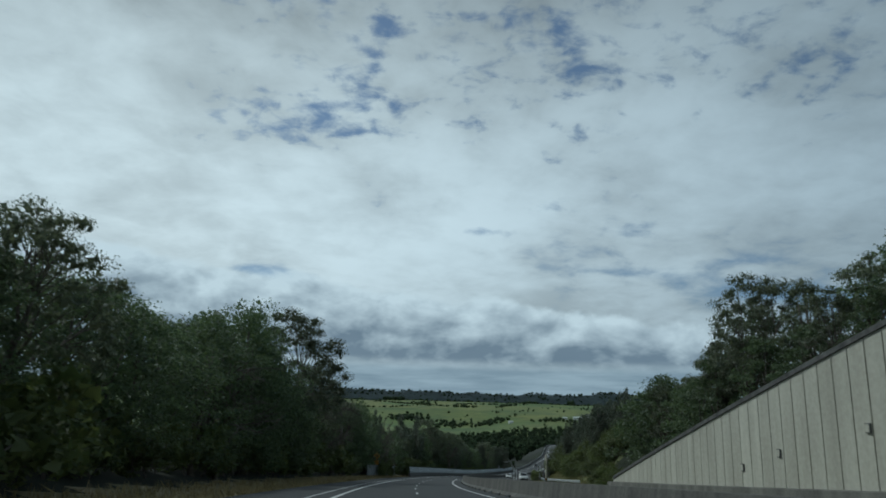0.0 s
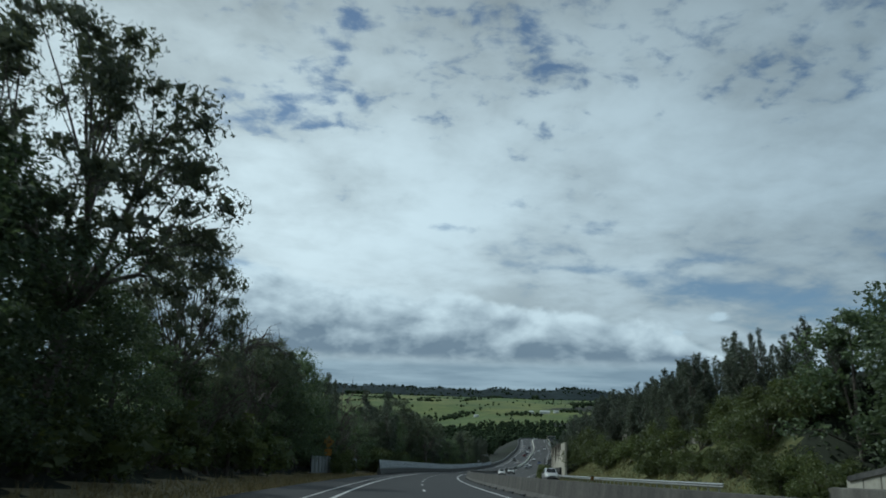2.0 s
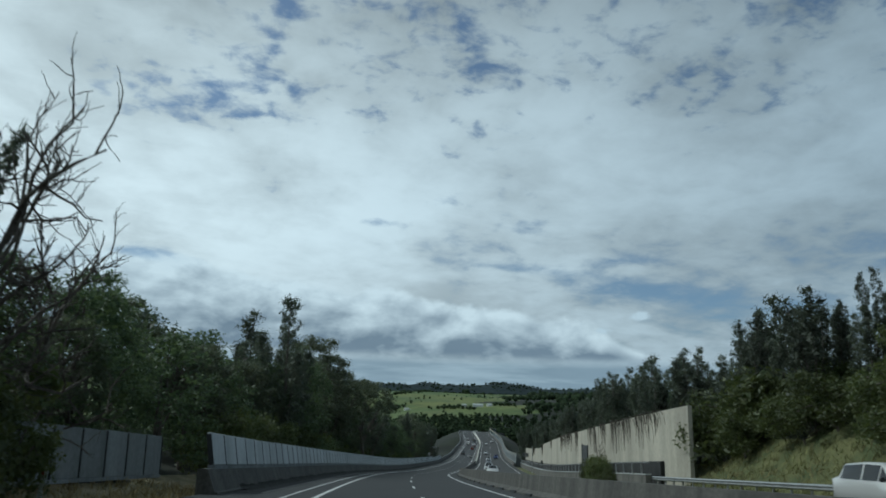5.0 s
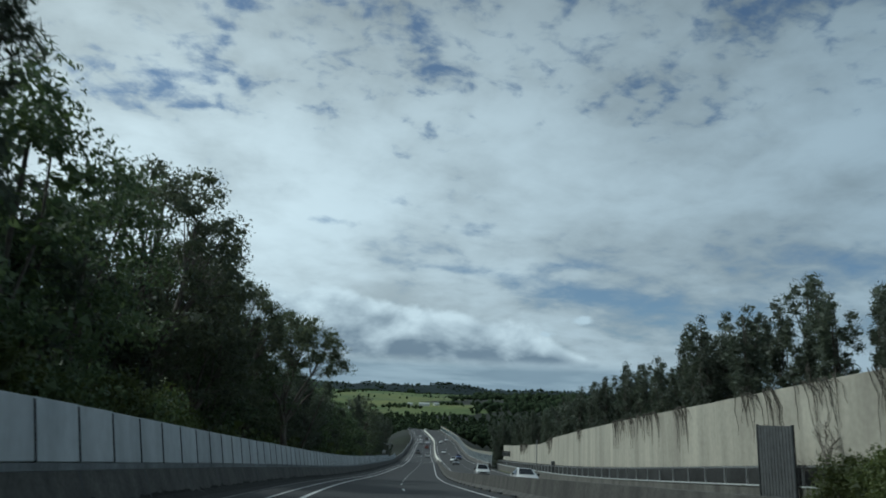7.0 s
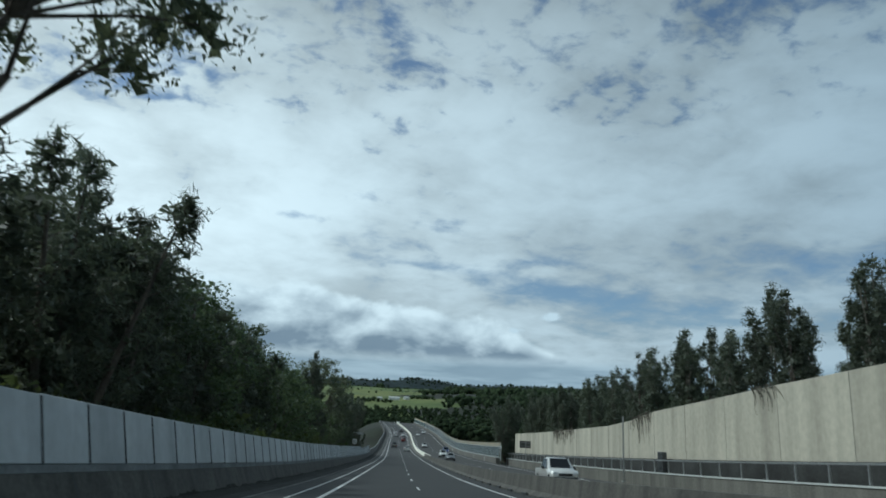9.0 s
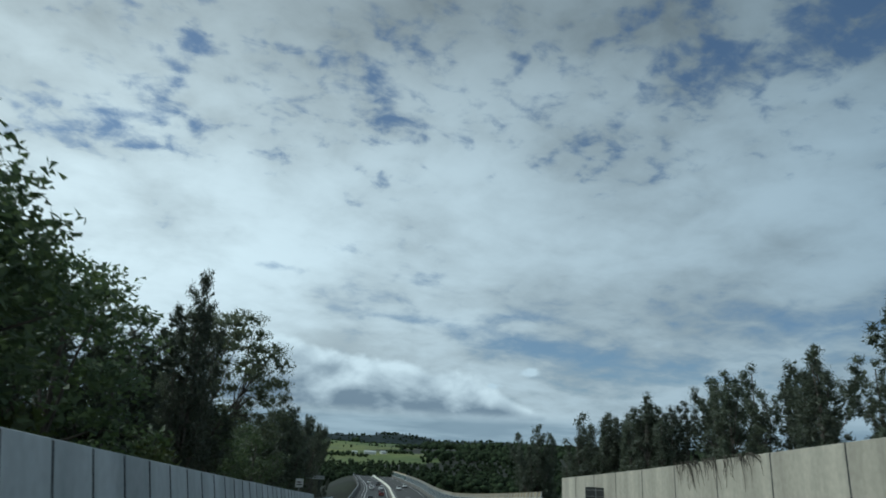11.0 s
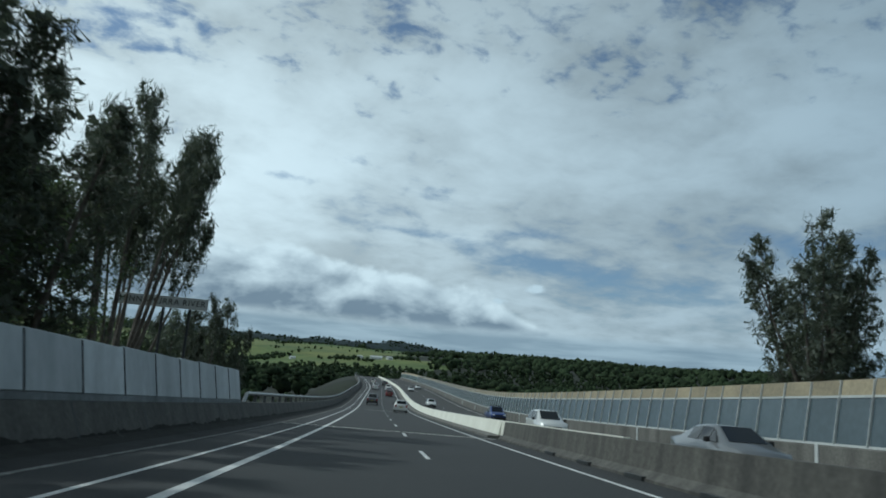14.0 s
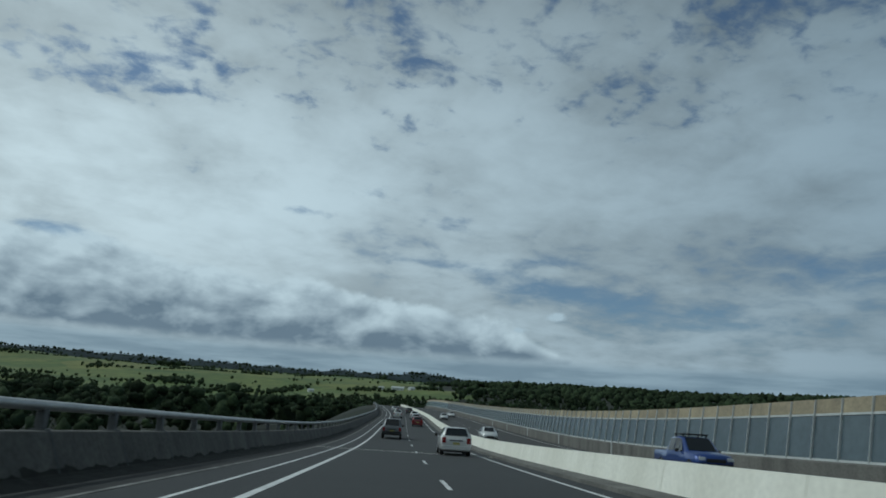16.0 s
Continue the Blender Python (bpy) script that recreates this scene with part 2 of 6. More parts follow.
# ---------- materials ----------
def material(name, base, rough=0.8, metal=0.0, vary=0.25, scale=1.0, fine=12.0, bump=0.2, tint=None, island=False, piece=0.0, extra=None, spec=0.5):
    """A surface with stains at one scale and grain at another; tint is the colour that the stains turn it to."""
    m = bpy.data.materials.new(name)
    m.use_nodes = True
    nt = m.node_tree
    b = nt.nodes["Principled BSDF"]
    N, L = nt.nodes.new, nt.links.new
    b.inputs["Roughness"].default_value, b.inputs["Metallic"].default_value = rough, metal
    b.inputs["Specular IOR Level"].default_value = spec
    co = N("ShaderNodeNewGeometry").outputs["Position"]
    n1 = N("ShaderNodeTexNoise")
    n1.inputs["Scale"].default_value, n1.inputs["Detail"].default_value, n1.inputs["Roughness"].default_value = scale, 5, 0.6
    n2 = N("ShaderNodeTexNoise")
    n2.inputs["Scale"].default_value, n2.inputs["Detail"].default_value = fine, 6
    if extra == "streaks":      # water runs down the face
        mp = N("ShaderNodeMapping")
        mp.inputs["Scale"].default_value = (1, 1, 0.12)
        L(co, mp.inputs[0])
        L(mp.outputs[0], n1.inputs["Vector"])
    else:
        L(co, n1.inputs["Vector"])
    L(co, n2.inputs["Vector"])
    r = N("ShaderNodeMapRange")
    L(n1.outputs[0], r.inputs[0])
    r.inputs[1].default_value, r.inputs[2].default_value = 0.35, 0.68
    t = tint or tuple(c * (1 - 1.6 * vary) for c in base)
    mx = N("ShaderNodeMix")
    mx.data_type = "RGBA"
    L(r.outputs[0], mx.inputs[0])
    mx.inputs[6].default_value, mx.inputs[7].default_value = (*base, 1), (*t, 1)
    g = N("ShaderNodeMapRange")
    L(n2.outputs[0], g.inputs[0])
    g.inputs[1].default_value, g.inputs[2].default_value = 0.3, 0.7
    g.inputs[3].default_value, g.inputs[4].default_value = 1 - vary * 0.7, 1 + vary * 0.7
    val = g.outputs[0]
    rnd = None
    if island:
        rnd = N("ShaderNodeNewGeometry").outputs["Random Per Island"]
    elif piece:
        rnd = N("ShaderNodeObjectInfo").outputs["Random"]
    if rnd is not None:
        q = N("ShaderNodeMapRange")
        L(rnd, q.inputs[0])
        amount = piece or 0.45
        q.inputs[3].default_value, q.inputs[4].default_value = 1 - amount, 1 + amount
        p = N("ShaderNodeMath")
        p.operation = "MULTIPLY"
        L(q.outputs[0], p.inputs[0])
        L(val, p.inputs[1])
        val = p.outputs[0]
    v = N("ShaderNodeVectorMath")
    v.operation = "SCALE"
    L(mx.outputs[2], v.inputs[0])
    L(val, v.inputs["Scale"])
    L(v.outputs[0], b.inputs["Base Color"])
    if bump:
        bp = N("ShaderNodeBump")
        bp.inputs["Strength"].default_value, bp.inputs["Distance"].default_value = bump, 0.03
        L(n2.outputs[0], bp.inputs["Height"])
        L(bp.outputs[0], b.inputs["Normal"])
    return m


def leaf_material(name, base, warm, wax=0.35):
    m = bpy.data.materials.new(name)
    m.use_nodes = True
    nt = m.node_tree
    N, L = nt.nodes.new, nt.links.new
    b = nt.nodes["Principled BSDF"]
    rnd = N("ShaderNodeNewGeometry").outputs["Random Per Island"]
    obj = N("ShaderNodeObjectInfo").outputs["Random"]
    mx = N("ShaderNodeMix")
    mx.data_type = "RGBA"
    L(rnd, mx.inputs[0])
    mx.inputs[6].default_value, mx.inputs[7].default_value = (*base, 1), (*warm, 1)
    q = N("ShaderNodeMapRange")
    L(obj, q.inputs[0])
    q.inputs[3].default_value, q.inputs[4].default_value = 0.7, 1.25
    v = N("ShaderNodeVectorMath")
    v.operation = "SCALE"
    L(mx.outputs[2], v.inputs[0])
    L(q.outputs[0], v.inputs["Scale"])
    L(v.outputs[0], b.inputs["Base Color"])
    b.inputs["Roughness"].default_value = 0.6
    b.inputs["Specular IOR Level"].default_value = 0.6
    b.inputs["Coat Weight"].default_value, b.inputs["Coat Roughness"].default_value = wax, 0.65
    tr = N("ShaderNodeBsdfTranslucent")
    L(v.outputs[0], tr.inputs[0])
    mix = N("ShaderNodeMixShader")
    mix.inputs[0].default_value = 0.42
    L(b.outputs[0], mix.inputs[1])
    L(tr.outputs[0], mix.inputs[2])
    L(mix.outputs[0], nt.nodes["Material Output"].inputs[0])
    return m


def plain(name, base, rough=0.5, metal=0.0, coat=0.0, emit=None):
    m = bpy.data.materials.new(name)
    m.use_nodes = True
    b = m.node_tree.nodes["Principled BSDF"]
    b.inputs["Base Color"].default_value = (*base, 1)
    b.inputs["Roughness"].default_value, b.inputs["Metallic"].default_value = rough, metal
    b.inputs["Coat Weight"].default_value = coat
    if emit:
        b.inputs["Emission Color"].default_value, b.inputs["Emission Strength"].default_value = (*base, 1), emit
    return m


ASPHALT = material("asphalt", (0.034, 0.035, 0.036), 0.85, vary=0.35, scale=0.25, fine=25, bump=0.25, tint=(0.028, 0.029, 0.030))
ASPHALT_OPP = material("asphalt_opposite", (0.048, 0.047, 0.046), 0.85, vary=0.3, scale=0.2, fine=25, bump=0.25, tint=(0.038, 0.038, 0.037))
PAINT = material("road_paint", (0.72, 0.72, 0.70), 0.6, vary=0.2, scale=2.0, fine=30, bump=0.1, tint=(0.5, 0.5, 0.49))
CONCRETE = material("old_concrete", (0.17, 0.165, 0.148), 0.9, vary=0.3, scale=0.7, fine=10, bump=0.3, tint=(0.085, 0.082, 0.074), extra="streaks")
# Darker copy of old_concrete; the left barrier's shaded road face is in its colour.
CONCRETE_DARK = material("weathered_shade_concrete", (0.115, 0.112, 0.10), 0.9, vary=0.35, scale=1.5, fine=10, bump=0.3, tint=(0.055, 0.054, 0.05), extra="streaks")
CONCRETE_NEW = material("pale_concrete", (0.80, 0.79, 0.70), 0.85, vary=0.10, scale=0.6, fine=8, bump=0.08, tint=(0.68, 0.67, 0.58), extra="streaks")
WALL_CONC = material("precast_concrete", (0.50, 0.472, 0.385), 0.9, vary=0.13, scale=0.5, fine=3, bump=0.08, tint=(0.32, 0.30, 0.245), extra="streaks", piece=0.07)
REVEAL_CONC = material("retaining_concrete", (0.43, 0.42, 0.355), 0.9, vary=0.13, scale=0.6, fine=4, bump=0.08, tint=(0.31, 0.30, 0.25), extra="streaks", piece=0.06)
CAP_DARK = material("stained_capping", (0.10, 0.10, 0.095), 0.9, vary=0.4, scale=1.2, fine=9, bump=0.3)
PLINTH = material("dark_plinth", (0.045, 0.047, 0.045), 0.9, vary=0.4, scale=0.5, fine=9, bump=0.2)
PANEL = material("noise_panel", (0.55, 0.58, 0.595), 0.55, vary=0.10, scale=0.8, fine=4, bump=0.1, tint=(0.35, 0.38, 0.395), extra="streaks", piece=0.10)
PANEL_OLD = material("weathered_panel", (0.25, 0.265, 0.27), 0.7, vary=0.2, scale=0.6, fine=5, bump=0.1, tint=(0.14, 0.15, 0.15), extra="streaks", piece=0.16)
POST_DARK = material("dark_post", (0.035, 0.04, 0.042), 0.6, vary=0.3, scale=2, fine=14, bump=0.1)
STEEL = material("galvanised_steel", (0.42, 0.43, 0.43), 0.45, metal=0.75, vary=0.15, scale=2, fine=20, bump=0.05)
TAN = material("tan_capping_panel", (0.33, 0.28, 0.185), 0.75, vary=0.22, scale=0.8, fine=7, bump=0.1, tint=(0.22, 0.19, 0.13), piece=0.16)
ACRYLIC = material("blue_grey_acrylic", (0.085, 0.112, 0.128), 0.25, vary=0.12, scale=0.6, fine=3, bump=0.0, tint=(0.068, 0.092, 0.106), piece=0.12)
WHITE_STEEL = material("pale_painted_steel", (0.55, 0.57, 0.56), 0.5, vary=0.12, scale=2, fine=16, bump=0.05)
VERGE = material("dry_grass_verge", (0.36, 0.29, 0.18), 0.95, vary=0.4, scale=0.35, fine=6, bump=0.8, tint=(0.17, 0.165, 0.085))
BANK_GRASS = material("bank_grass", (0.135, 0.135, 0.052), 0.95, vary=0.45, scale=0.5, fine=7, bump=0.8, tint=(0.055, 0.075, 0.026))
FIELD = material("pasture", (0.140, 0.165, 0.042), 0.95, vary=0.3, scale=0.0075, fine=0.05, bump=0.4, tint=(0.060, 0.098, 0.024))
# Very dark ground that lies under and between the trees.
FLOOR = material("dark_tree_ground", (0.018, 0.024, 0.012), 0.95, vary=0.4, scale=0.06, fine=0.8, bump=0.6)


def paddocks(m):
    """Each paddock of the pasture has its own shade of green."""
    nt = m.node_tree
    N, L = nt.nodes.new, nt.links.new
    b = nt.nodes["Principled BSDF"]
    src = b.inputs["Base Color"].links[0].from_socket
    cells = N("ShaderNodeTexVoronoi")
    cells.inputs["Scale"].default_value = 0.0052
    warp = N("ShaderNodeMapping")
    warp.inputs["Rotation"].default_value, warp.inputs["Scale"].default_value = (0, 0, radians(24)), (1.0, 0.55, 0.0)
    L(N("ShaderNodeNewGeometry").outputs["Position"], warp.inputs[0])
    L(warp.outputs[0], cells.inputs["Vector"])
    dry = N("ShaderNodeMix")
    dry.data_type, dry.blend_type = "RGBA", "MULTIPLY"
    dry.inputs[0].default_value = 1.0
    tone = N("ShaderNodeMix")
    tone.data_type = "RGBA"
    tone.inputs[6].default_value, tone.inputs[7].default_value = (0.70, 0.86, 0.75, 1), (1.22, 1.08, 1.12, 1)
    sep = N("ShaderNodeSeparateColor")
    L(cells.outputs["Color"], sep.inputs[0])
    L(sep.outputs[0], tone.inputs[0])
    L(src, dry.inputs[6])
    L(tone.outputs[2], dry.inputs[7])
    L(dry.outputs[2], b.inputs["Base Color"])


paddocks(FIELD)
# Bluish base colour has aerial haze mixed into the forest's green.
RIDGE = material("hazed_forest_ridge", (0.030, 0.043, 0.045), 0.95, vary=0.5, scale=0.006, fine=0.03, bump=0.5, tint=(0.018, 0.028, 0.031), spec=0.1)
BARK = material("grey_bark", (0.16, 0.14, 0.115), 0.9, vary=0.35, scale=1.5, fine=9, bump=0.5, tint=(0.07, 0.06, 0.05))
LEAF_GUM = leaf_material("gum_leaves", (0.085, 0.108, 0.068), (0.150, 0.168, 0.085))
LEAF_DENSE = leaf_material("broad_leaves", (0.066, 0.102, 0.050), (0.130, 0.175, 0.066))
LEAF_SHE = leaf_material("sheoak_needles", (0.070, 0.090, 0.062), (0.120, 0.138, 0.086))
LEAF_SHRUB = leaf_material("shrub_leaves", (0.072, 0.102, 0.030), (0.135, 0.158, 0.045))
CANOPY = material("distant_canopy", (0.040, 0.056, 0.026), 0.95, vary=0.45, scale=0.35, fine=1.7, bump=1.0, tint=(0.017, 0.027, 0.016), island=True, spec=0.08)
SIGN_WHITE = material("sign_white", (0.62, 0.63, 0.62), 0.5, vary=0.08, scale=2, fine=10, bump=0.0)
SIGN_YELLOW = material("sign_yellow", (0.40, 0.19, 0.03), 0.5, vary=0.12, scale=2, fine=10, bump=0.0)
SIGN_BACK = material("sign_back", (0.12, 0.125, 0.125), 0.6, metal=0.3, vary=0.2, scale=2, fine=12, bump=0.05)
VINE = material("dry_vine", (0.085, 0.075, 0.055), 0.9, vary=0.4, scale=3, fine=10, bump=0.2, island=True)
GRASS_GREEN = material("green_grass", (0.15, 0.165, 0.055), 0.9, vary=0.3, scale=0.5, fine=8, bump=0, tint=(0.24, 0.2, 0.09), island=True)
GRASS = material("dry_grass", (0.37, 0.29, 0.15), 0.9, vary=0.3, scale=0.5, fine=8, bump=0, tint=(0.25, 0.21, 0.095), island=True)


# ---------- mesh helpers ----------
def mesh_object(name, verts, faces, mat, parent=None, label="", smooth=False):
    me = bpy.data.meshes.new(name)
    me.from_pydata([tuple(v) for v in verts], [], [tuple(f) for f in faces])
    for m in (mat if isinstance(mat, (list, tuple)) else [mat]):
        me.materials.append(m)
    if smooth:
        me.polygons.foreach_set("use_smooth", [True] * len(me.polygons))
    me.update()
    ob = new(name, me)
    if parent is not None:
        ob.parent = parent
    if label:
        ob["label"] = label
    return ob


def part(name, bm, mat, parent, label="", smooth=False):
    me = bpy.data.meshes.new(name)
    bm.to_mesh(me)
    bm.free()
    me.materials.append(mat)
    if smooth:
        me.polygons.foreach_set("use_smooth", [True] * len(me.polygons))
    ob = new(name, me)
    ob.parent = parent
    if label:
        ob["label"] = label
    return ob


def share(name, me, parent, m):
    """Another object on the same mesh, at the pose m in its parent's space."""
    ob = new(name, me)
    ob.parent = parent
    ob.matrix_basis = m
    return ob


def empty(name, m, label, category, group="", kind=""):
    ob = new(name)
    ob.matrix_world = m
    return tagged(ob, label, category, group, kind)


def box_bm(bm, x0, x1, y0, y1, z0, z1, bevel=0.0, shear=0.0):
    """A block; shear raises its far end (y) along the road's grade."""
    vs = [bm.verts.new((x, y, z + shear * y)) for z in (z0, z1) for y in (y0, y1) for x in (x0, x1)]
    fs = [bm.faces.new([vs[i] for i in q]) for q in ((0, 2, 3, 1), (4, 5, 7, 6), (0, 1, 5, 4), (2, 6, 7, 3), (0, 4, 6, 2), (1, 3, 7, 5))]
    if bevel:
        es = list({e for f in fs for e in f.edges})
        bmesh.ops.bevel(bm, geom=es, offset=bevel, segments=1, affect="EDGES")
    return bm


def block(x0, x1, y0, y1, z0, z1, bevel=0.0, shear=0.0):
    return box_bm(bmesh.new(), x0, x1, y0, y1, z0, z1, bevel, shear)


def sweep(name, profile, s0, s1, mat, step=4.0, closed=True, parent=None, label="", category="", kind="structure", caps=True, heights=None):
    """A profile of (side, height) carried along the road. heights(s) adds to the points whose height is marked with a third entry."""
    n = max(2, int(math.ceil((s1 - s0) / step)) + 1)
    ss = [s0 + (s1 - s0) * i / (n - 1) for i in range(n)]
    k = len(profile)
    verts, faces = [], []
    for s in ss:
        for p in profile:
            h = p[1] + (heights(s) if heights and len(p) > 2 else 0)
            verts.append(W(s, p[0], h))
    m = k if closed else k - 1
    for i in range(n - 1):
        for j in range(m):
            a, b = i * k + j, i * k + (j + 1) % k
            faces.append((a, b, b + k, a + k))
    if closed and caps:
        faces.append(tuple(range(k - 1, -1, -1)))
        faces.append(tuple((n - 1) * k + j for j in range(k)))
    ob = mesh_object(name, verts, faces, mat, parent)
    bm = bmesh.new()
    bm.from_mesh(ob.data)
    bmesh.ops.recalc_face_normals(bm, faces=bm.faces)
    bm.to_mesh(ob.data)
    bm.free()
    return tagged(ob, label, category, "", kind if parent is None else "")


def grade_at(s):
    return float(np.interp(s, SG, RG))


def tube(path, r0, r1, sides=6):
    """Verts and faces of a tapered limb along a list of points."""
    verts, faces = [], []
    n = len(path)
    for i, p in enumerate(path):
        d = (path[min(i + 1, n - 1)] - path[max(i - 1, 0)]).normalized()
        u = d.orthogonal().normalized()
        v = d.cross(u)
        r = r0 + (r1 - r0) * i / (n - 1)
        for k in range(sides):
            a = 2 * math.pi * k / sides
            verts.append(p + (u * math.cos(a) + v * math.sin(a)) * r)
    for i in range(n - 1):
        for k in range(sides):
            a, b = i * sides + k, i * sides + (k + 1) % sides
            faces.append((a, b, b + sides, a + sides))
    return verts, faces


# ---------- ground ----------
def smoothstep(x, a, b):
    u = np.clip((x - a) / (b - a), 0, 1)
    return u * u * (3 - 2 * u)


def far_height(x, y):
    """Valley floor, the long pasture slope and the wooded ridge behind it."""
    dx, dy = x - 60, y - 340
    r = np.hypot(dx, dy)
    az = np.degrees(np.arctan2(dx, dy))
    wob = np.sin(az * 0.21 + 1.3) * np.sin(az * 0.083 + 0.4)
    foot = -31 + 40 * smoothstep(r, 560, 1900) + 20 * smoothstep(r, 800, 1330) * smoothstep(az, 2, 14)
    slope = (68 + 5 * wob - 16 * smoothstep(az, 2, 14)) * smoothstep(r, 1250, 2650)
    z = foot + slope - 40 * smoothstep(r, 2750, 3300)
    roll = np.sin(x * 0.0071 + 1.1) * np.cos(y * 0.0063) * 4 + np.sin(x * 0.0041 + y * 0.0062) * 4 + np.sin(x * 0.019 + y * 0.011) * 1.4
    z = z + roll * smoothstep(r, 650, 1200) * (1 - smoothstep(r, 2300, 2700) * 0.6)
    knolls = 17 * np.exp(-((az - 10.9) / 1.5) ** 2) + 20 * np.exp(-((az - 17.6) / 2.6) ** 2) + 8 * np.exp(-((az + 4) / 4.0) ** 2)
    top = 142 + knolls + 5 * np.sin(az * 0.47 + 0.5) + 3 * np.sin(az * 1.1) + 2 * np.sin(az * 2.3 + 1) + 1.5 * np.sin(az * 4.9 + 2) - 0.5 * np.clip(az - 22, 0, 40)
    return z + top * smoothstep(r, 3250, 4350)


def ground_height(x, y):
    s, side, zr = to_road(x, y)
    far = far_height(x, y)
    left_bank = 0.1 + 3.4 * smoothstep(-side, 6.0, 20.0) + 3.0 * smoothstep(-side, 18, 60)
    wall_h = np.interp(s, [-60, 20, 45.5, 87, 95, 110, 180, 200, 360], [20.0, 10.3, 6.9, 1.2, 0.6, 0.3, 2.0, 5.4, 5.2])
    right_bank = np.where(s < 97, wall_h * smoothstep(side, 27.0, 27.6), np.where(s < 178, 9.5 * smoothstep(side, 22.5, 38), wall_h * smoothstep(side, 25.6, 26.6))) + 3.0 * smoothstep(side, 30, 70)
    near = np.where(side < 9, left_bank * smoothstep(-side, 3.3, 6.0), right_bank)
    bridge = smoothstep(s, 376, 396) * (1 - smoothstep(s, 590, 640))
    z = zr - 0.35 + near * (1 - smoothstep(s, 345, 385)) - 7.5 * bridge
    away = np.maximum(np.maximum(-side - 3, side - 24), 0)
    w = smoothstep(away, 25, 110)
    w = np.maximum(w, smoothstep(s, 372, 400) * smoothstep(away, 1, 30))
    w = np.maximum(w, smoothstep(s, 760, 860))
    return z * (1 - w) + far * w


def build_ground():
    c, d = math.cos(radians(12)), math.sin(radians(12))
    u = np.concatenate([np.arange(-60, 480, 4.0), np.arange(480, 900, 10.0), 900 * np.power(4950 / 900, np.linspace(0, 1, 100))])
    v = np.concatenate([np.arange(-40, 60, 1.0), 60 + np.power(np.linspace(0, 1, 95), 2.2) * 4800])
    v = np.concatenate([-40 - (np.power(np.linspace(0.02, 1, 95), 2.2) * 4800)[::-1], v])
    U, V = np.meshgrid(u, v, indexing="ij")
    X, Y = U * d + V * c, U * c - V * d
    Z = ground_height(X.ravel(), Y.ravel()).reshape(X.shape)
    nu, nv = U.shape
    verts = np.stack([X, Y, Z], -1).reshape(-1, 3)
    idx = np.arange(nu * nv).reshape(nu, nv)
    faces = np.stack([idx[:-1, :-1], idx[:-1, 1:], idx[1:, 1:], idx[1:, :-1]], -1).reshape(-1, 4)
    me = bpy.data.meshes.new("ground")
    me.from_pydata(verts.tolist(), [], faces.tolist())
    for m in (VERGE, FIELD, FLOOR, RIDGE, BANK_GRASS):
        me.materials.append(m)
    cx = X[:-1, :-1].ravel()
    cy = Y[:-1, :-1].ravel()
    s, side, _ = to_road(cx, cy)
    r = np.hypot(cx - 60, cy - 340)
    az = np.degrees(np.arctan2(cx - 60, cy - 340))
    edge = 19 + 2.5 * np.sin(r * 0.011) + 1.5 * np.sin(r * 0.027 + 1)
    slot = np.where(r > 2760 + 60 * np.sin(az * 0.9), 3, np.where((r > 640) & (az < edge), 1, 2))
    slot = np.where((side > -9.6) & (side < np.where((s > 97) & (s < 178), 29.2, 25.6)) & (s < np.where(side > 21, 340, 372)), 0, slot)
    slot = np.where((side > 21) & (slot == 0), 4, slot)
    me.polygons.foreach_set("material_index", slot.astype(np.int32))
    me.polygons.foreach_set("use_smooth", [True] * len(me.polygons))
    me.update()
    ob = new("ground", me)
    return tagged(ob, "dry grass verges, dark ground under the trees and far green pasture", "ground", "", "structure")


build_ground()

# ---------- carriageways and markings ----------
ROAD_END = 1000
sweep("road", [(-3.6, -0.9), (-3.6, 0.0), (8.1, 0.0), (8.1, -0.9)], -50, ROAD_END, ASPHALT, label="smooth dark grey asphalt motorway carriageway with two lanes", category="road")
sweep("road_opposite", [(9.0, -0.9), (9.0, -0.06), (20.9, -0.06), (20.9, -0.9)], -50, ROAD_END, ASPHALT_OPP, label="grey asphalt carriageway for oncoming traffic", category="road")


def line(side, width, s0, s1, name="lane_marking", label="continuous white painted edge line on the asphalt", base=0.004):
    return sweep(name, [(side - width / 2, base - 0.003), (side - width / 2, base), (side + width / 2, base), (side + width / 2, base - 0.003)], s0, s1, PAINT, label=label, category="road marking")


line(0.0, 0.16, -45, 900)
line(-0.95, 0.09, -45, 900, label="thin white painted shoulder line on the asphalt")
line(7.0, 0.13, -45, 900)
line(10.1, 0.13, -45, 900, base=-0.056)
line(19.4, 0.13, -45, 900, base=-0.056)


def dashes():
    me = None
    owner = tagged(new("lane_dashes"), "broken white painted lane line on the asphalt", "road marking", "", "structure")
    first = DASH_PHASE
    k = 0
    for side, z in ((3.5, 0.004), (14.6, -0.056)):
        for i in range(70):
            s = first - 48 + 12 * i
            if s > 800:
                break
            m = road_frame(s, side, z)
            a = math.atan(grade_at(s))
            if me is None:
                bm = block(-0.055, 0.055, -1.5, 1.5, -0.003, 0.0)
                me = bpy.data.meshes.new("dash")
                bm.to_mesh(me)
                bm.free()
                me.materials.append(PAINT)
            share("dash", me, owner, m @ Matrix.Rotation(a, 4, "X"))
            k += 1


DASH_PHASE = 2.7
dashes()

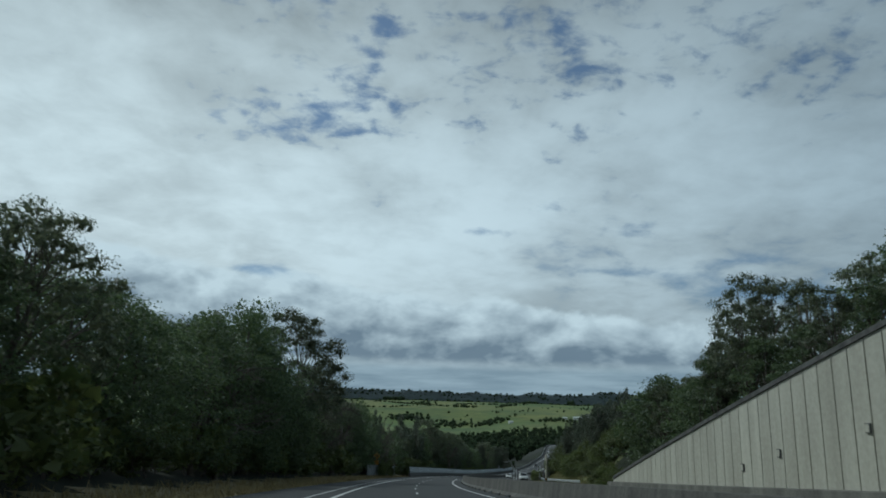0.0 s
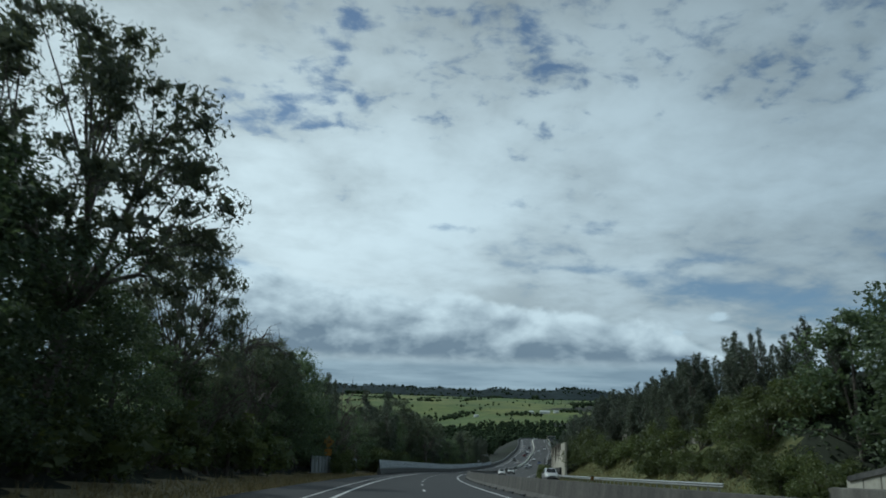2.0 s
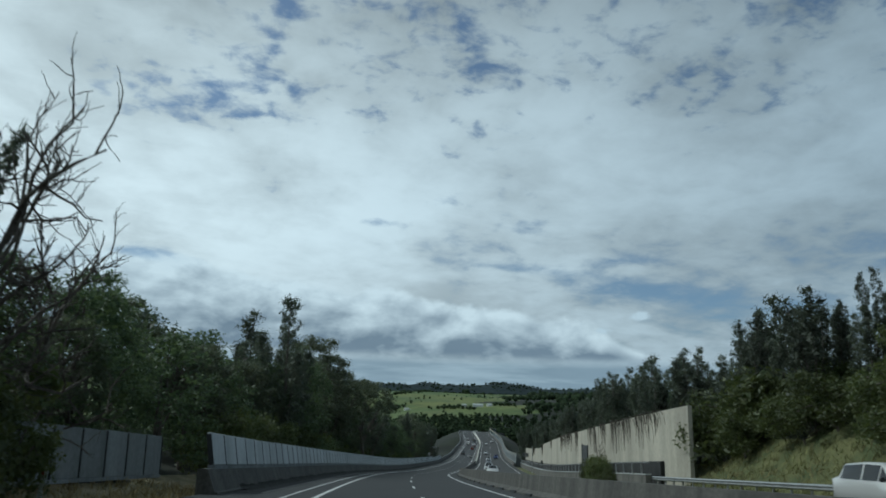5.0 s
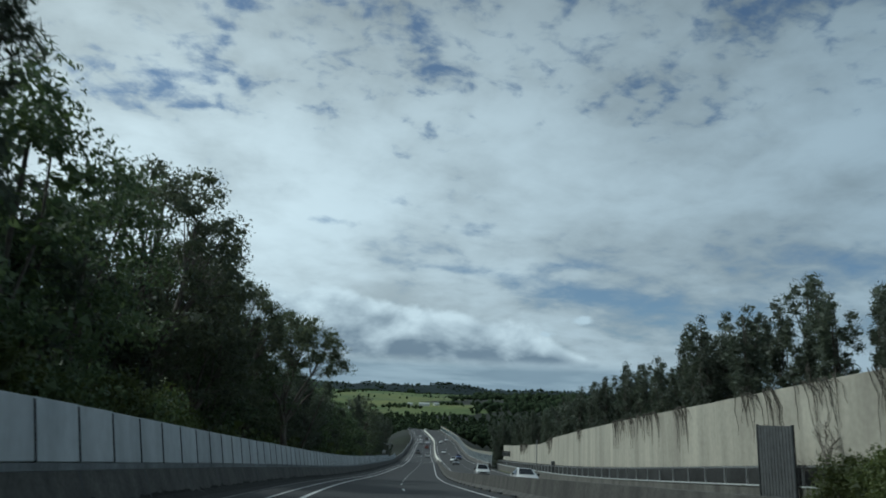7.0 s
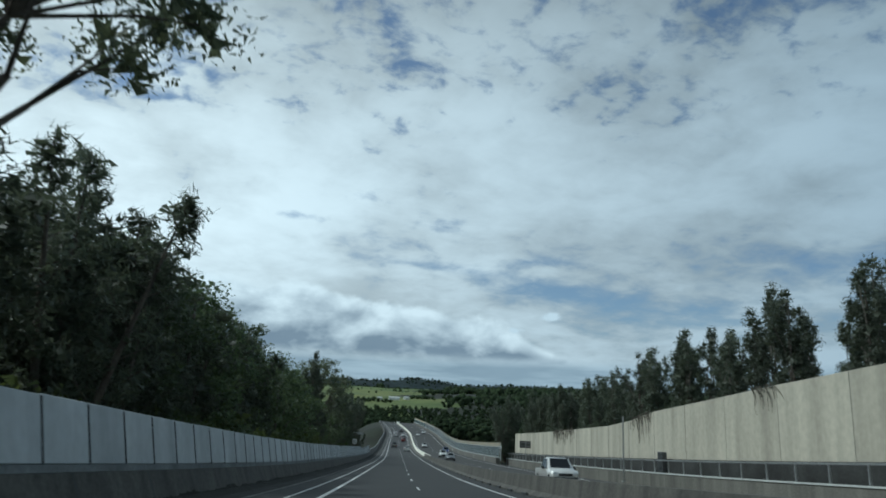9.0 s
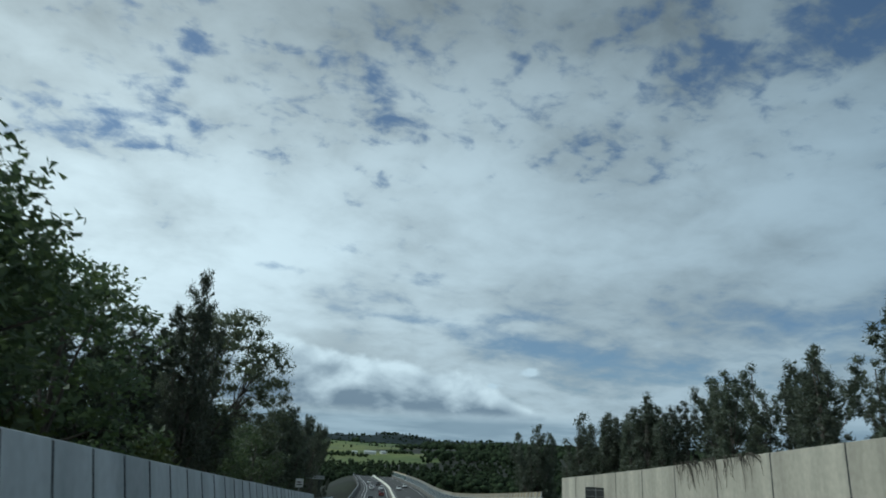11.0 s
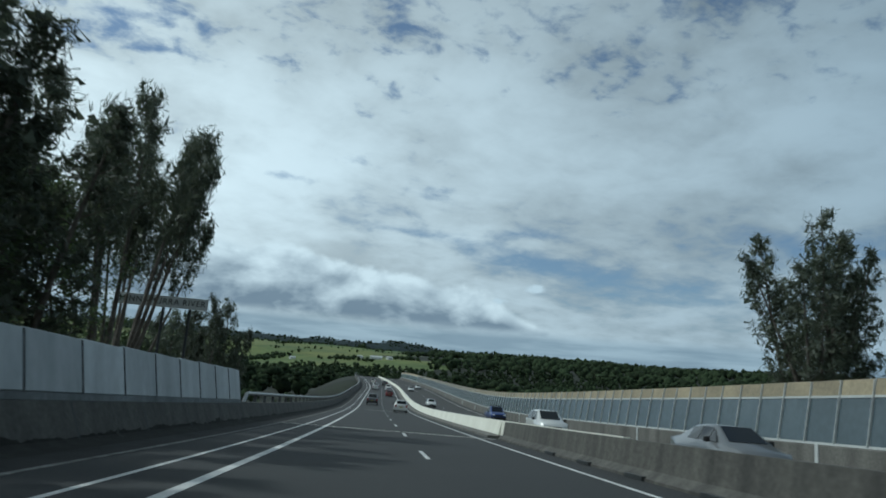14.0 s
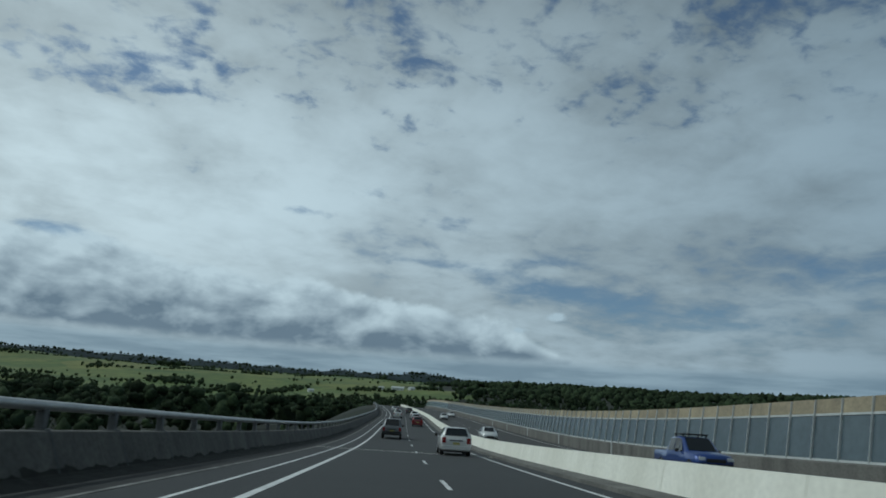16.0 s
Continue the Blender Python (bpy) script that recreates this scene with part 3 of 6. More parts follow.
# ---------- left side: barrier, noise wall, bridge rail ----------
sweep("roadside_barrier_left", [(-3.75, -0.3), (-3.75, 0.75), (-3.72, 0.77), (-3.46, 0.77), (-3.43, 0.75), (-3.16, 0.10), (-3.05, 0.06), (-3.05, -0.3)], 146, 900, CONCRETE_DARK,
      label="weathered grey concrete safety barrier along the shoulder", category="barrier")


# Dark tone covers the gutter's debris and the barrier's shadow band alike.
GUTTER = material("dirty_shadowed_gutter", (0.026, 0.026, 0.025), 0.9, vary=0.5, scale=1.2, fine=14, bump=0.4)
sweep("gutter", [(-3.04, -0.02), (-3.04, 0.006), (-2.0, 0.004), (-2.0, -0.02)], 148, 800, GUTTER, label="dark gutter at the foot of the barrier, dirt and shadow in its colour", category="gutter")


def barrier_joints_streaks():
    owner = tagged(new("barrier_joints_streaks"), "dark vertical joints and dirt streaks on the concrete barrier", "joint", "", "structure")
    bm = bmesh.new()
    prof = [(-3.044, 0.0), (-3.044, 0.064), (-3.152, 0.104), (-3.424, 0.752)]
    rows = [[bm.verts.new((x + 3.4, y, z)) for x, z in prof] for y in (-0.035, 0.035)]
    for i in range(3):
        bm.faces.new((rows[0][i], rows[0][i + 1], rows[1][i + 1], rows[1][i]))
    me = bpy.data.meshes.new("joint")
    bm.to_mesh(me)
    bm.free()
    me.materials.append(POST_DARK)
    # Joints every 4 m; from 379.2 on, dirt streaks below the rail posts.
    for s in list(np.arange(150, 376, 4.0)) + list(np.arange(379.2, 470, 3.0)):
        share("joint", me, owner, road_frame(float(s), -3.4 + 0.004, 0.0))


barrier_joints_streaks()
KERB_EDGE = material("worn_kerb_edge", (0.24, 0.235, 0.22), 0.9, vary=0.4, scale=1.5, fine=14, bump=0.2)
sweep("gutter_edge", [(-2.06, -0.01), (-2.06, 0.012), (-1.96, 0.010), (-1.96, -0.01)], 148, 800, KERB_EDGE, label="thin pale concrete edge of the gutter", category="kerb")


def moss():
    """Ragged dark moss and dirt that creeps up the foot of the barrier."""
    rng = np.random.default_rng(31)
    for s0 in np.arange(150, 480, 15.0):
        verts, faces = [], []
        q, n, h = float(s0), 0, 0.12
        while q < s0 + 15:
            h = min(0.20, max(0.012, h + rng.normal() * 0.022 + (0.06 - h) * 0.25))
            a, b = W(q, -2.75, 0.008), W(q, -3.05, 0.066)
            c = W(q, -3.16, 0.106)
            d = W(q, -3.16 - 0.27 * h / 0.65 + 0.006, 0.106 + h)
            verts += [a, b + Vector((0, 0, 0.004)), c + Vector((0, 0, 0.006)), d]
            if n:
                for k in range(3):
                    faces.append((n * 4 - 4 + k, n * 4 + k, n * 4 + k + 1, n * 4 - 3 + k))
            n += 1
            q += 0.07 + 0.1 * rng.random()
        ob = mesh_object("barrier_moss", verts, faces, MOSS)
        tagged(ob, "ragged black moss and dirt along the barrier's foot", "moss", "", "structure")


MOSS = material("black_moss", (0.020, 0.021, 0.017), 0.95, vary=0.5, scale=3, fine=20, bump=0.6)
moss()


def wall_meshes(width, height, thick, mat, cache, grade, bevel=0.015, name="panel"):
    key = (name, round(width, 2), round(height, 2), round(grade, 2))
    if key not in cache:
        bm = block(-thick / 2, thick / 2, 0.03, width - 0.03, 0, height, bevel, round(grade, 2))
        me = bpy.data.meshes.new(name)
        bm.to_mesh(me)
        bm.free()
        me.materials.append(mat)
        cache[key] = me
    return cache[key]


def noise_wall(s0, s1, width, side, base, height, label, mat=None, lean=-11):
    """height: of the panels at the start and at the end of the wall."""
    wall = tagged(new("noise_wall"), label, "noise wall", "", "structure")
    cache = {}
    out = Matrix.Rotation(radians(lean), 4, "Y")   # the wall leans outwards
    n = int(round((s1 - s0) / width))
    for i in range(n + 1):
        s = s0 + width * i
        h = round((height[0] + (height[1] - height[0]) * i / n) * 50) / 50
        g = grade_at(s + width / 2)
        if i < n:
            share("panel", wall_meshes(width, h, 0.10, mat or PANEL, cache, g), wall, road_frame(s, side, base) @ out)
        share("post", wall_meshes(0.085, h - 0.04, 0.17, POST_DARK, cache, g, 0.01, "post"), wall, road_frame(s - 0.042, side, base) @ out)
    sweep("base_channel", [(side - 0.12, base - 0.13), (side - 0.12, base - 0.004), (side + 0.09, base - 0.004), (side + 0.09, base - 0.13)], s0, s1, CHANNEL, parent=wall, label="pale grey base channel")
    return wall


CHANNEL = material("grey_channel", (0.27, 0.29, 0.30), 0.7, vary=0.25, scale=0.8, fine=9, bump=0.1, tint=(0.14, 0.15, 0.155), extra="streaks")
noise_wall(146.8, 339.62, 1.872, -3.52, 0.89, (1.04, 1.20), "pale blue-grey panel noise wall with dark posts on the concrete barrier")
noise_wall(340.1, 374.75, 2.31, -3.52, 0.89, (0.86, 1.25), "pale blue-grey panel noise wall ending at the bridge")
noise_wall(122.5, 156.1, 2.1, -8.1, 0.32, (1.62, 1.66), "dull grey-white panel noise wall set back behind the verge", PANEL_OLD, -2)


def bridge_rail():
    rail = tagged(new("bridge_rail"), "galvanised steel tube rail on short posts over the concrete parapet", "railing", "", "structure")
    pts = [W(376.2, -3.6, 0.76), W(376.75, -3.6, 1.12)] + [W(s, -3.6, 1.17) for s in np.arange(377.2, 760, 4.0)]
    v, f = tube(pts, 0.085, 0.085, 8)
    mesh_object("tube", v, f, STEEL, rail, smooth=True)
    bm = block(-0.07, 0.07, -0.09, 0.09, 0.0, 0.36, 0.015)
    box_bm(bm, -0.12, 0.12, -0.14, 0.14, 0, 0.03)
    me = bpy.data.meshes.new("post")
    bm.to_mesh(me)
    bm.free()
    me.materials.append(SIGN_BACK)
    for s in np.arange(379.2, 756, 3.0):
        share("post", me, rail, road_frame(float(s), -3.6, 0.77))


bridge_rail()


# ---------- median ----------
def median_barrier():
    sweep("median_barrier", [(8.05, -0.3), (8.05, 0.06), (8.28, 0.22), (8.36, 0.82), (8.62, 0.82), (8.70, 0.22), (8.95, 0.06), (8.95, -0.3)], -50, 377.8, CONCRETE_DARK,
          label="grey-brown concrete median barrier with drainage slots", category="barrier")
    owner = tagged(new("drain_slots"), "black drainage slots at the foot of the median barrier", "drain", "", "structure")
    me = None
    for i in range(96):
        s = 2.0 + 3.85 * i
        if s > 372:
            break
        if me is None:
            bm = block(-0.06, 0.05, -0.55, 0.55, 0.0, 0.10, 0.01)
            me = bpy.data.meshes.new("slot")
            bm.to_mesh(me)
            bm.free()
            me.materials.append(POST_DARK)
        share("slot", me, owner, road_frame(s, 8.04, 0.0) @ Matrix.Rotation(math.atan(grade_at(s)), 4, "X"))


median_barrier()


def white_median():
    wall = tagged(new("bridge_median_barrier"), "pale cream precast concrete median barrier along the bridge", "barrier", "", "structure")
    s = 363.0
    while s < 800:
        step = 6.0 if s < 560 else 12.0
        sweep("segment", [(8.62 if s > 377 else 8.75, -0.2), (8.62 if s > 377 else 8.75, 0.10), (8.78, 0.84), (9.0, 0.84), (9.05, -0.2)], s + 0.008, s + step - 0.008, CONCRETE_NEW, step=3.0, parent=wall)
        s += step
    sweep("median_kerb", [(7.75, -0.2), (7.75, 0.11), (8.6, 0.13), (8.6, -0.2)], 379, 800, CONCRETE, label="grey concrete kerb below the median barrier", category="kerb")


white_median()


# ---------- right side ----------
def retaining_wall():
    wall = tagged(new("retaining_wall"), "grey concrete panel retaining wall with a dark sloping capping", "retaining wall", "", "structure")
    side = RW_SIDE
    top = lambda s: float(np.interp(s, RW_S, RW_H))
    s = -30.0
    while s < RW_S[-1] - 0.5:
        w = 1.5
        bm = bmesh.new()
        g = grade_at(s)
        h0, h1 = top(s) + 0.0, top(s + w)
        vs = []
        for x in (0.0, 0.3):
            for y, h in ((0.075, h0), (w - 0.075, h1)):
                for z in (-0.4, max(h, 0.5)):
                    vs.append(bm.verts.new((x, y, z + g * y)))
        a = vs
        for q in ((0, 1, 3, 2), (4, 6, 7, 5), (0, 4, 5, 1), (2, 3, 7, 6), (1, 5, 7, 3), (0, 2, 6, 4)):
            bm.faces.new([a[i] for i in q])
        ob = part("panel", bm, REVEAL_CONC, wall)
        ob.matrix_basis = road_frame(s, side)
        s += w
    n = 40
    verts, faces = [], []
    for i in range(n + 1):
        q = RW_S[-1] - 0.6 + (-30 - RW_S[-1] + 0.6) * i / n
        h = max(top(q), 0.5)
        for dx, dz in ((-0.12, -0.12), (-0.12, 0.16), (0.35, 0.16), (0.35, -0.12)):
            verts.append(W(q, side + dx, h + dz))
    for i in range(n):
        for j in range(4):
            a, b = i * 4 + j, i * 4 + (j + 1) % 4
            faces.append((a, a + 4, b + 4, b))
    faces.append((0, 1, 2, 3))
    core_v, core_f = [], []
    for i, q in enumerate((-30.0, RW_S[1], RW_S[-1] - 0.4)):
        for z in (-0.3, max(top(q) - 0.02, 0.4)):
            core_v += [W(q, side + 0.006, z), W(q, side + 0.28, z)]
    for i in (0, 4):
        core_f += [(i, i + 4, i + 6, i + 2), (i + 1, i + 3, i + 7, i + 5)]
    mesh_object("joint_filler", core_v, core_f, POST_DARK, wall, "dark joint filler")
    mesh_object("capping", verts, faces, CAP_DARK, wall, "dark stained concrete capping")
    sweep("wall_barrier", [(side - 0.55, -0.3), (side - 0.55, 0.75), (side - 0.3, 0.80), (side - 0.02, 0.80), (side - 0.02, -0.3)], -30, RW_S[-1] + 0.6, CONCRETE, label="grey concrete barrier at the foot of the wall", category="barrier")


RW_SIDE = 26.0
RW_S = [-30, 45.5, 87.3]
RW_H = [17.3, 6.9, 1.15]
retaining_wall()


def high_wall():
    wall = tagged(new("high_wall"), "tall pale precast concrete wall with vertical joints and hanging dry vines", "wall", "", "structure")
    side = 25.0
    top = lambda s: float(np.interp(s, HW_S, HW_H))
    s = HW_S[0]
    while s < HW_S[-1] - 0.5:
        w = min(7.0, HW_S[-1] - s)
        g = grade_at(s + w / 2)
        bm = bmesh.new()
        vs = []
        for x in (0.0, 0.35):
            for y, h in ((0.06, top(s + 0.06)), (w - 0.06, top(s + w - 0.06))):
                for z in (-0.4, h):
                    vs.append(bm.verts.new((x, y, z + g * y)))
        for q in ((0, 1, 3, 2), (4, 6, 7, 5), (0, 4, 5, 1), (2, 3, 7, 6), (1, 5, 7, 3), (0, 2, 6, 4)):
            bm.faces.new([vs[i] for i in q])
        bmesh.ops.bevel(bm, geom=list(bm.edges), offset=0.02, segments=1, affect="EDGES")
        ob = part("panel", bm, WALL_CONC, wall)
        ob.matrix_basis = road_frame(s, side)
        s += w
    for q in np.arange(HW_S[0] + 7.0, HW_S[-1] - 1, 7.0):
        ob = part("joint_filler", block(0.008, 0.3, -0.08, 0.08, -0.35, top(float(q)) - 0.03), POST_DARK, wall, "dark joint filler")
        ob.matrix_basis = road_frame(float(q), side)
    sweep("wall_foot_band", [(24.6, -0.4), (24.6, 1.95), (24.75, 2.0), (24.98, 2.0), (24.98, -0.4)], 184, 359, PLINTH, label="dark weathered concrete plinth at the foot of the tall wall", category="wall")
    sweep("wall_foot_barrier", [(23.3, -0.4), (23.3, 0.84), (23.75, 0.84), (23.75, -0.4)], 184, 359, CONCRETE, label="grey concrete safety barrier in front of the tall wall", category="barrier")
    sweep("foot_coping", [(23.24, 0.845), (23.24, 0.93), (23.8, 0.93), (23.8, 0.845)], 184, 359, WHITE_STEEL, label="pale coping along the concrete barrier", category="coping")
    sweep("foot_rail", [(23.5, 1.82), (23.5, 1.92), (23.6, 1.92), (23.6, 1.82)], 184, 359, STEEL, label="thin steel rail over the concrete barrier", category="railing")
    posts = tagged(new("foot_rail_posts"), "short steel posts carrying a thin rail", "post", "", "structure")
    bm = block(-0.05, 0.05, -0.05, 0.05, 0, 0.92, 0.01)
    me = bpy.data.meshes.new("post")
    bm.to_mesh(me)
    bm.free()
    me.materials.append(STEEL)
    for q in np.arange(186, 358, 3.0):
        share("post", me, posts, road_frame(float(q), 23.55, 0.92))


HW_S = [178.0, 200, 222, 240, 262, 284, 291, 297, 330, 359.2]
HW_H = [6.2, 6.2, 6.3, 6.5, 6.4, 6.0, 5.4, 5.25, 5.35, 5.55]
high_wall()


def screen_fence():
    fence = tagged(new("screen_fence"), "blue-grey acrylic screen with pale posts and tan top panels on a concrete parapet", "noise wall", "", "structure")
    side = 21.45
    sweep("parapet", [(20.9, -0.9), (20.9, 0.95), (21.1, 1.0), (21.7, 1.0), (21.7, -0.9)], 356.1, 860, CONCRETE, parent=fence, label="grey concrete parapet")
    sweep("bottom_beam", [(21.38, 1.0), (21.38, 1.10), (21.56, 1.10), (21.56, 1.0)], 356, 860, WHITE_STEEL, parent=fence, label="pale steel bottom beam")
    tilt = radians(9)   # the screen leans outwards
    k = math.sin(tilt)
    out = Matrix.Rotation(tilt, 4, "Y")
    sweep("middle_beam", [(21.38 + 2.0 * k, 3.0), (21.38 + 2.0 * k, 3.10), (21.56 + 2.0 * k, 3.10), (21.56 + 2.0 * k, 3.0)], 356, 860, WHITE_STEEL, parent=fence, label="pale steel beam")
    cache = {}
    s = 356.4
    while s < 640:
        g = grade_at(s + 1)
        share("screen", wall_meshes(2.05, 1.92, 0.03, ACRYLIC, cache, g, 0.0, "screen"), fence, road_frame(s, side, 1.10) @ out)
        share("top_panel", wall_meshes(2.05, 0.66, 0.05, TAN, cache, g, 0.0, "top_panel"), fence, road_frame(s, side, 1.10) @ out @ Matrix.Translation((0, 0, 2.03)))
        share("post", wall_meshes(0.10, 2.72, 0.12, WHITE_STEEL, cache, g, 0.01, "post"), fence, road_frame(s - 0.05, side - 0.07, 1.05) @ out)
        s += 2.05
    sweep("far_screen", [(21.43, 1.1), (21.43 + 1.9 * k, 3.0), (21.46 + 1.9 * k, 3.0), (21.46, 1.1)], s, 860, ACRYLIC, parent=fence)
    sweep("far_top_panel", [(21.42 + 2.0 * k, 3.10), (21.42 + 2.7 * k, 3.76), (21.47 + 2.7 * k, 3.76), (21.47 + 2.0 * k, 3.10)], s, 860, TAN, parent=fence)
    v, f = tube([W(354.2, 21.45, 0.5), W(354.2, 21.48, 1.5), W(354.3, 21.52, 2.1), W(354.65, 21.6, 2.6), W(355.2, 21.7, 2.9), W(356.2, 21.76, 3.04)], 0.075, 0.075, 8)
    mesh_object("end_hoop", v, f, WHITE_STEEL, fence, "pale bent steel end hoop", smooth=True)


screen_fence()


def pilasters():
    owner = tagged(new("parapet_pilasters"), "pale concrete joint strips on the bridge parapet", "joint", "", "structure")
    me = bpy.data.meshes.new("pilaster")
    bm = block(-0.03, 0.03, -0.12, 0.12, 0.0, 1.02, 0.01)
    bm.to_mesh(me)
    bm.free()
    me.materials.append(WHITE_STEEL)
    for q in np.arange(373.2, 600, 20.5):
        share("pilaster", me, owner, road_frame(float(q), 20.88, 0.0))


pilasters()


# ---------- trees ----------
def leaf_sprays(rng, centres, spread, count, length, width, droop=0.0, outward=0.0):
    """Small leaf sprays, thrown about each centre; arrays of verts and faces."""
    n = len(centres) * count
    c = np.repeat(centres, count, axis=0)
    d = rng.normal(size=(n, 3))
    d /= np.linalg.norm(d, axis=1)[:, None]
    p = c + d * (rng.random((n, 1)) ** 0.45) * np.repeat(spread, count, axis=0)
    axis = rng.normal(size=(n, 3)) + d * outward
    axis[:, 2] -= droop
    axis /= np.linalg.norm(axis, axis=1)[:, None]
    side = np.cross(axis, rng.normal(size=(n, 3)))
    side /= np.linalg.norm(side, axis=1)[:, None] + 1e-9
    ln = length * (0.6 + 0.8 * rng.random((n, 1)))
    wd = width * (0.6 + 0.8 * rng.random((n, 1)))
    a = p - axis * ln / 2 + side * wd / 2
    b = p - axis * ln / 2 - side * wd / 2
    t = p + axis * ln / 2 + side * wd * (rng.random((n, 1)) - 0.5)
    verts = np.stack([a, b, t], 1).reshape(-1, 3)
    faces = np.arange(n * 3).reshape(n, 3)
    return verts, faces


def leaf_mesh(name, chunks, mat):
    vs, fs, k = [], [], 0
    for v, f in chunks:
        vs.append(v)
        fs.append(f + k)
        k += len(v)
    v, f = np.concatenate(vs), np.concatenate(fs)
    me = bpy.data.meshes.new(name)
    me.from_pydata(v.tolist(), [], f.tolist())
    me.materials.append(mat)
    me.update()
    return me


def branchy(rng, tips, base_h, trunk_r, fork):
    """Trunk to the fork and a bent limb to each tip."""
    vs, fs = [], []

    def add(v, f):
        k = len(vs)
        vs.extend(v)
        fs.extend([tuple(i + k for i in q) for q in f])

    wob = [Vector((rng.normal() * 0.12, rng.normal() * 0.12, 0)) for _ in range(3)]
    path = [Vector((0, 0, -0.6)), Vector((0, 0, fork * 0.35)) + wob[0], Vector((0, 0, fork * 0.7)) + wob[1], Vector((0, 0, fork)) + wob[2], Vector((wob[2].x, wob[2].y, base_h * 0.92))]
    add(*tube(path, trunk_r, trunk_r * 0.28, 7))
    for tip in tips:
        tip = Vector(tip)
        z0 = fork * (0.75 + 0.5 * rng.random())
        z0 = min(z0, tip.z * 0.85)
        a = Vector((wob[2].x * z0 / base_h, wob[2].y * z0 / base_h, z0))
        mid = a.lerp(tip, 0.5) + Vector((rng.normal() * 0.25, rng.normal() * 0.25, 0.25 + 0.3 * rng.random()))
        q = a.lerp(mid, 0.5) + Vector((0, 0, -0.08))
        add(*tube([a, q, mid, mid.lerp(tip, 0.6), tip], trunk_r * 0.38, 0.025, 4))
    return vs, fs


def gum_tree(seed):
    """10 m tall: open crown of separate leaf clumps on visible limbs."""
    rng = np.random.default_rng(seed)
    n = 22
    tips = []
    for i in range(n):
        a = i * 2.4 + rng.normal() * 0.3
        f = (i + 0.5) / n
        r = 2.6 * math.sqrt(max(0.05, 1 - (f * 1.6 - 0.55) ** 2)) * (0.45 + 0.6 * rng.random())
        tips.append((r * math.cos(a), r * math.sin(a), 4.2 + 5.4 * f + rng.normal() * 0.2))
    tips = np.array(tips)
    spread = np.stack([0.75 + 0.4 * rng.random(n), 0.75 + 0.4 * rng.random(n), 0.42 + 0.25 * rng.random(n)], 1)
    chunks = [leaf_sprays(rng, tips, spread, 200, 0.18, 0.08, droop=0.7), leaf_sprays(rng, tips, spread * 0.55, 16, 0.45, 0.35, droop=0.3)]
    return "gum_tree", branchy(rng, tips, 9.6, 0.20, 3.4), leaf_mesh("crown", chunks, LEAF_GUM)


def add_tube(vs, fs, path, r0, r1, sides):
    k = len(vs)
    v, f = tube(path, r0, r1, sides)
    vs.extend(v)
    fs.extend([tuple(q + k for q in t) for t in f])


def dome_gum(seed, mid, tall, low):
    """10 m tall: dense leaf clumps on a domed shell, open within, on limbs that fork twice. mid: height of the dome's centre, low: how far it reaches down, in degrees."""
    rng = np.random.default_rng(seed)
    tips = []
    n = 88
    for i in range(n):
        c = 1 - (1 - math.cos(radians(low))) * (i + 0.5) / n
        q = math.sqrt(max(0.0, 1 - c * c))
        a = i * 2.39996 + rng.normal() * 0.12
        bulge = 1 + 0.12 * math.sin(2 * a + seed) + 0.10 * math.sin(5 * a + 3 * c + seed)
        if math.sin(3 * a + 4 * c + seed * 1.7) + math.sin(5.3 * a - 6 * c) < -1.15:   # gaps in the crown
            continue
        r = (0.84 + 0.2 * rng.random()) * bulge
        tips.append((2.75 * q * r * math.cos(a), 2.75 * q * r * math.sin(a), mid + tall * c * min(r, 1.02)))
    tips = np.array(tips)
    vs, fs = [], []
    fork = Vector((rng.normal() * 0.15, rng.normal() * 0.15, min(3.2, mid - 1.6)))
    add_tube(vs, fs, [Vector((0, 0, -0.6)), Vector((0.06, -0.04, fork.z * 0.4)), Vector((fork.x * 0.6, fork.y * 0.7, fork.z * 0.75)), fork], 0.21, 0.15, 8)
    m = 9
    ways = [Vector((math.sin(0.25 + 0.75 * ((k * 5) % m) / m) * math.cos(k * 2.4), math.sin(0.25 + 0.75 * ((k * 5) % m) / m) * math.sin(k * 2.4), math.cos(0.25 + 0.75 * ((k * 5) % m) / m))) for k in range(m)]
    groups = {}
    for t in tips:
        d = (Vector(t) - fork).normalized()
        groups.setdefault(max(range(m), key=lambda k: ways[k].dot(d)), []).append(Vector(t))
    for k, members in groups.items():
        centre = sum(members, Vector()) / len(members)
        knot = fork.lerp(centre, 0.56) + Vector((rng.normal() * 0.12, rng.normal() * 0.12, 0.15))
        bend = fork.lerp(knot, 0.5) + Vector((rng.normal() * 0.14, rng.normal() * 0.14, 0.2))
        add_tube(vs, fs, [fork, fork.lerp(bend, 0.5), bend, knot], 0.10, 0.05, 6)
        for t in members:
            half = knot.lerp(t, 0.5) + Vector((rng.normal() * 0.14, rng.normal() * 0.14, 0.12))
            add_tube(vs, fs, [knot, half, t], 0.036, 0.010, 4)
    big = 0.52 + 0.34 * rng.random(len(tips))
    spread = np.stack([big, big, big * 0.62], 1)
    chunks = [leaf_sprays(rng, tips, spread, 205, 0.12, 0.054, droop=0.8), leaf_sprays(rng, tips, spread * 0.6, 16, 0.30, 0.24, droop=0.3)]
    return "gum_tree", (vs, fs), leaf_mesh("crown", chunks, LEAF_GUM)


def tall_gum(seed):
    return dome_gum(seed, 5.4, 4.3, 112)


def high_gum(seed):
    return dome_gum(seed, 6.5, 3.3, 92)


